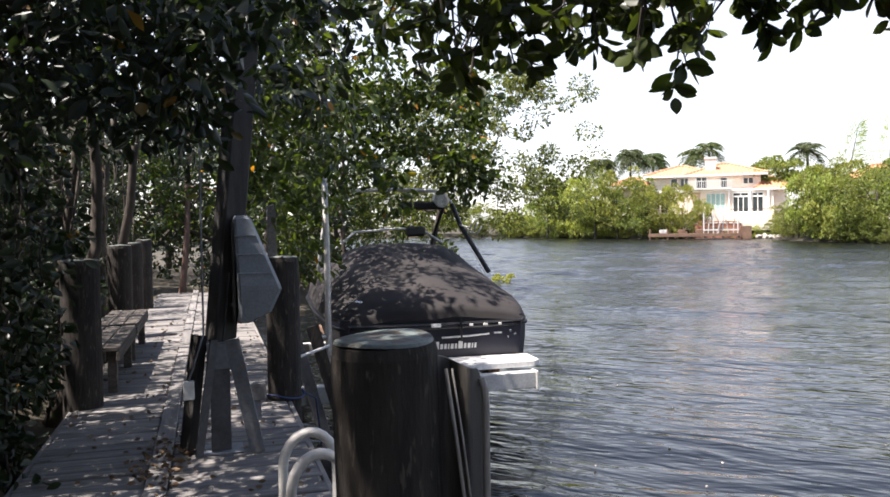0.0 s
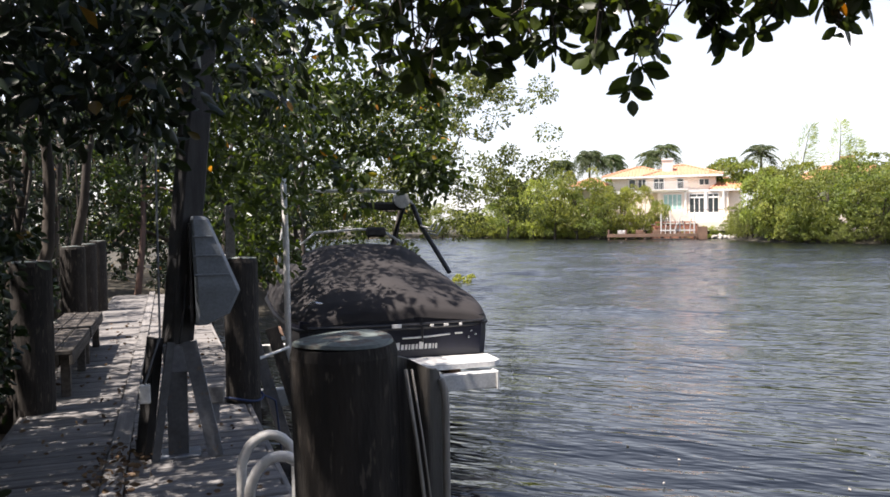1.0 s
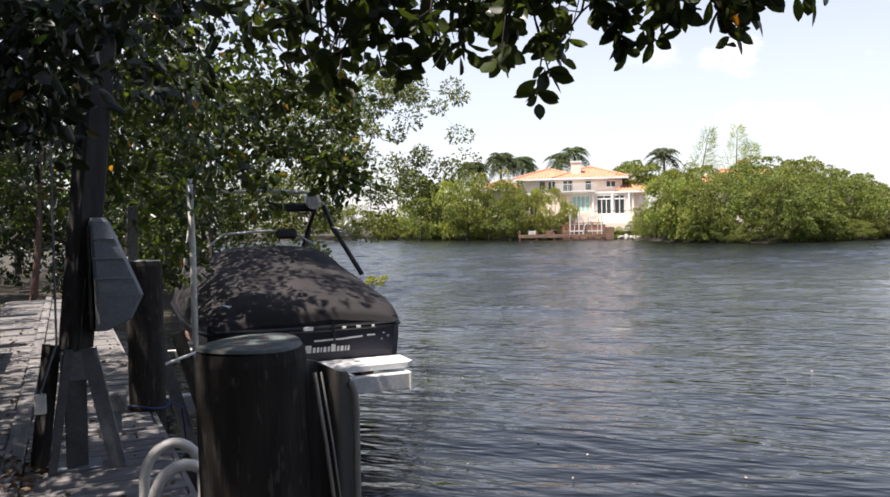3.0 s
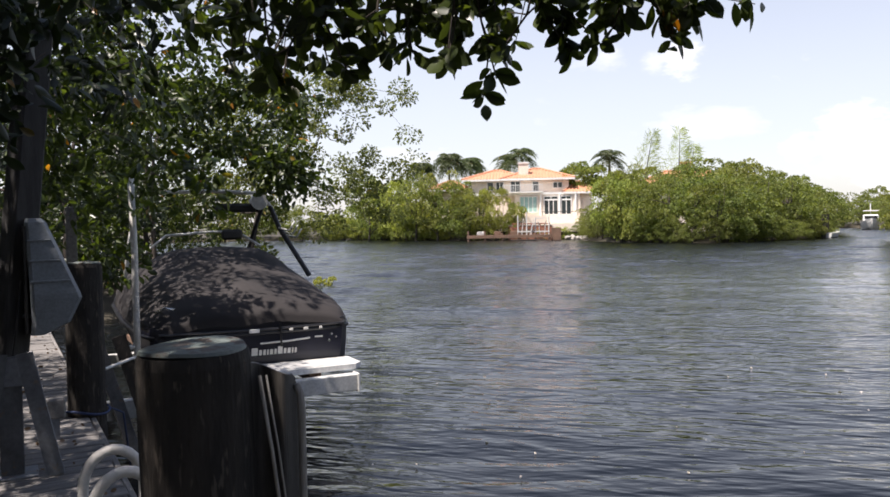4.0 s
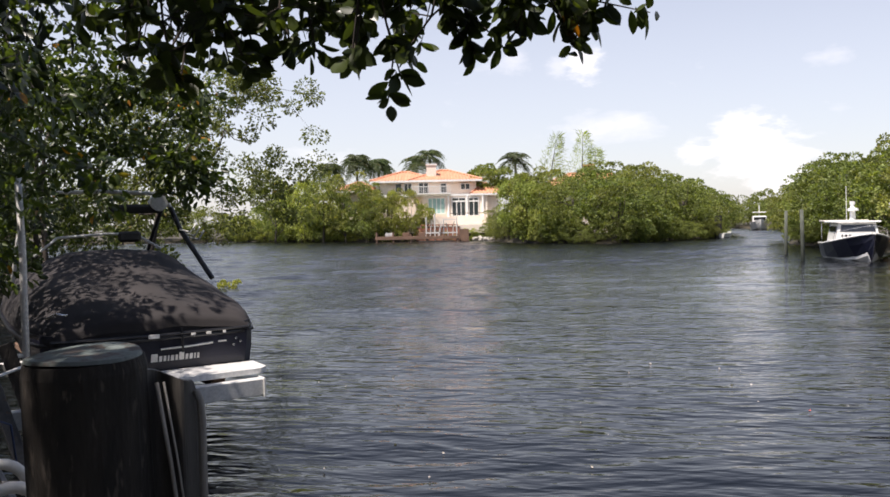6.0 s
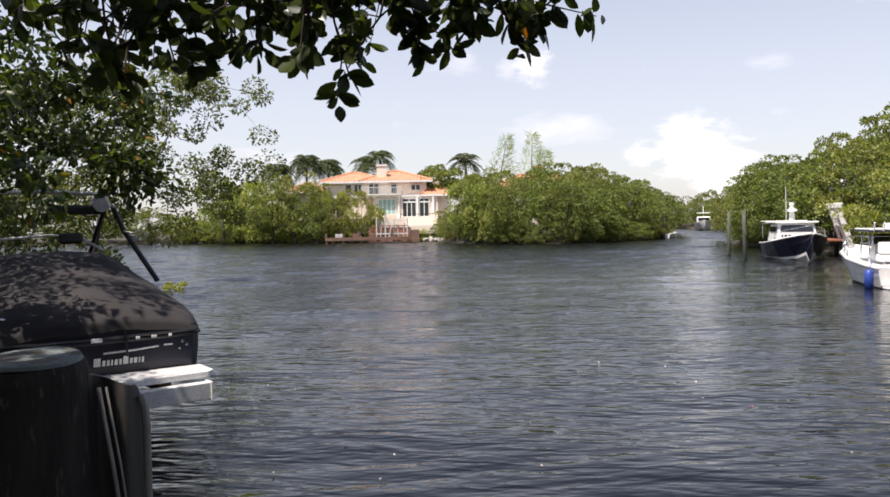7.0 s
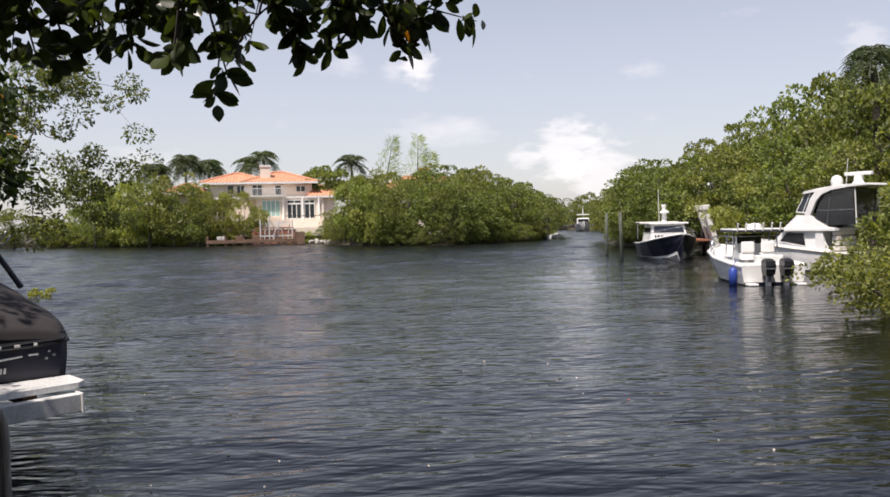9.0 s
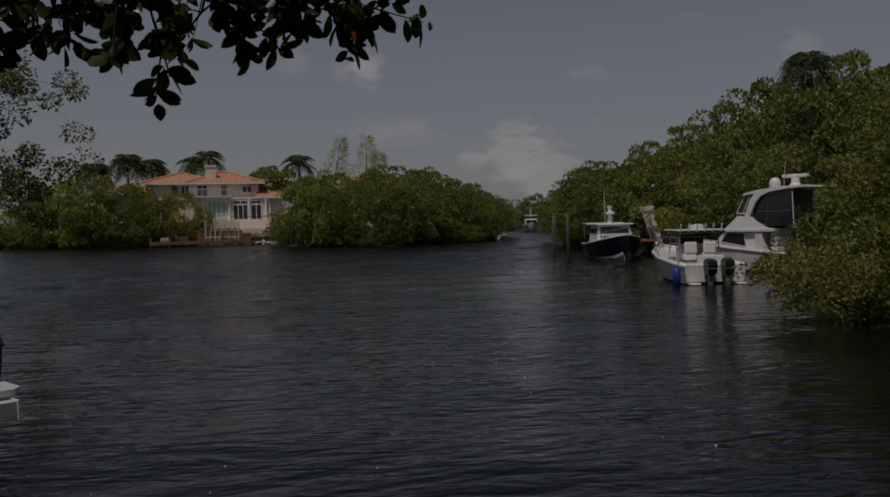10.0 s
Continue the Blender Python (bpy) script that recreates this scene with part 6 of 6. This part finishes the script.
    for q in (-1, 1):
        part("seam", tube([(q * 0.95, -0.2, 2.0), (q * 0.95, -0.3, 2.55), (q * 0.95, -0.42, 3.34)], 0.014, 5), M["galv"], fly)
        part("seam", tube([(q * 0.95, 0.33, 2.6), (q * 0.95, -0.3, 2.58), (q * 0.95, -1.6, 2.6)], 0.014, 5), M["galv"], fly)
    part("hard_top", side_prism([(1.1, 3.3), (1.0, 3.4), (0.2, 3.52), (-1.0, 3.62), (-2.3, 3.64), (-2.35, 3.56), (-1.0, 3.5)], -1.02, 1.02), M["gel"], fly)
    part("radar_dome", tube([(-0.5, -0.45, 3.5), (-0.5, -0.45, 3.8), (-0.5, -0.45, 3.95), (-0.5, -0.45, 4.02)], [0.26, 0.28, 0.22, 0.08], 18), M["gel"], fly, smooth=True)
    part("radar_pedestal", tube([(-0.3, -1.45, 3.6), (-0.3, -1.45, 3.75), (-0.3, -1.45, 3.98)], [0.34, 0.22, 0.2], 12), M["gel"], fly)
    part("radar_bar", box(-0.4, -0.2, -2.15, -0.75, 3.98, 4.12, 0.03), M["gel"], fly)
    part("antenna", tube([(-0.6, -1.0, 3.6), (-0.6, -1.1, 4.7)], 0.014, 5), M["gel"], fly)
    return t


def right_bank_clutter():
    for x, y, lean in ((44.2, 26.5, (0, 1)), (38.6, 22.2, (2, -6))):
        p = thing("mooring_pile", pose(x, y, WATER, *lean), "slender dark mooring pile standing in the water", "piling", "mooring piles")
        part("shaft", tube([(0, 0, -2), (0, 0, 1.2), (0, 0, 2.6)], [0.1, 0.095, 0.09], 12), M["pile_green"], p, smooth=True)
    d = thing("bank_dock", pose(44.3, 20.9, WATER, 0, 0, 37), "rusty red timber dock with grey slanting lift arms", "dock")
    for i in range(10):
        part("plank", box(-1.6 + i * 0.32, -1.3 + i * 0.32, -1, 2, 0.85, 0.93), M["rust"], d)
    part("fascia", box(-1.6, 1.6, -1.06, -1.0, 0.6, 0.93), M["rust"], d)
    for x in (-1.5, 0, 1.5):
        part("pile", tube([(x, -1.1, -2), (x, -1.1, 1.5)], 0.13, 10), M["piling"], d)
    for x in (-1.3, -0.6, 0.5):
        a = part("lift_arm", beam((x - 0.8, -1.2, 0.1), (x + 0.1, -0.6, 2.7), 0.22, 0.16), M["alu"], d, "grey slanting lift arm")
        part("motor", box(x - 0.12, x + 0.28, -0.8, -0.4, 2.6, 2.9, 0.04), M["alu"], a)
    # far channel
    s = thing("small_dock", pose(78.2, 56.2, WATER, 0, 0, 28), "small dock with thatch-brown posts on the wooded point", "dock")
    part("deck", box(-2.2, 2.2, -1, 1, 0.45, 0.55), M["dockwood"], s)
    for i in range(4):
        part("post", tube([(-2 + i * 1.25, -0.9, -1), (-2 + i * 1.25, -0.9, 2.6)], 0.16, 8), M["piling"], s)
    part("skiff", loft(hull_rings([(-2.2, 0.5, 0.5, 0.4, 0.1, -0.1), (0, 0.6, 0.55, 0.5, 0.1, -0.1), (1.8, 0.3, 0.65, 0.15, 0.3, 0.1), (2.3, 0.03, 0.7, 0.02, 0.5, 0.4)])), M["gel"], thing("skiff", pose(80.6, 55.9, WATER, 0, 0, -70), "small white skiff tied to the dock", "boat"))
    b = thing("distant_boat", pose(133, 85, WATER, 0, 0, 125), "white motor boat moored far up the channel", "boat")
    part("hull", loft(hull_rings([(-4, 1.5, 1.0, 1.4, 0.1, -0.4), (1, 1.6, 1.3, 1.2, 0.1, -0.4), (4, 0.9, 1.7, 0.4, 0.4, -0.2), (5.4, 0.05, 2.0, 0.03, 1.2, 0.7)])), M["gel"], b)
    part("cabin", box(-1.2, 1.2, -2, 1.5, 1.1, 2.6, 0.15), M["gel"], b)
    part("windscreen", box(-1.0, 1.0, 1.45, 1.55, 1.8, 2.4), M["smoke"], b)
    part("top", box(-1.2, 1.2, -2, 1, 3.2, 3.35, 0.05), M["gel"], b)
    part("mast", tube([(0, -0.5, 2.6), (0, -0.5, 4.6)], 0.08, 8), M["gel"], b)


house()
centre_console().scale = (0.82, 0.7, 0.82)
navy_cruiser().scale = (0.84, 0.62, 0.72)
yacht().scale = (0.85, 0.74, 0.91)
right_bank_clutter()
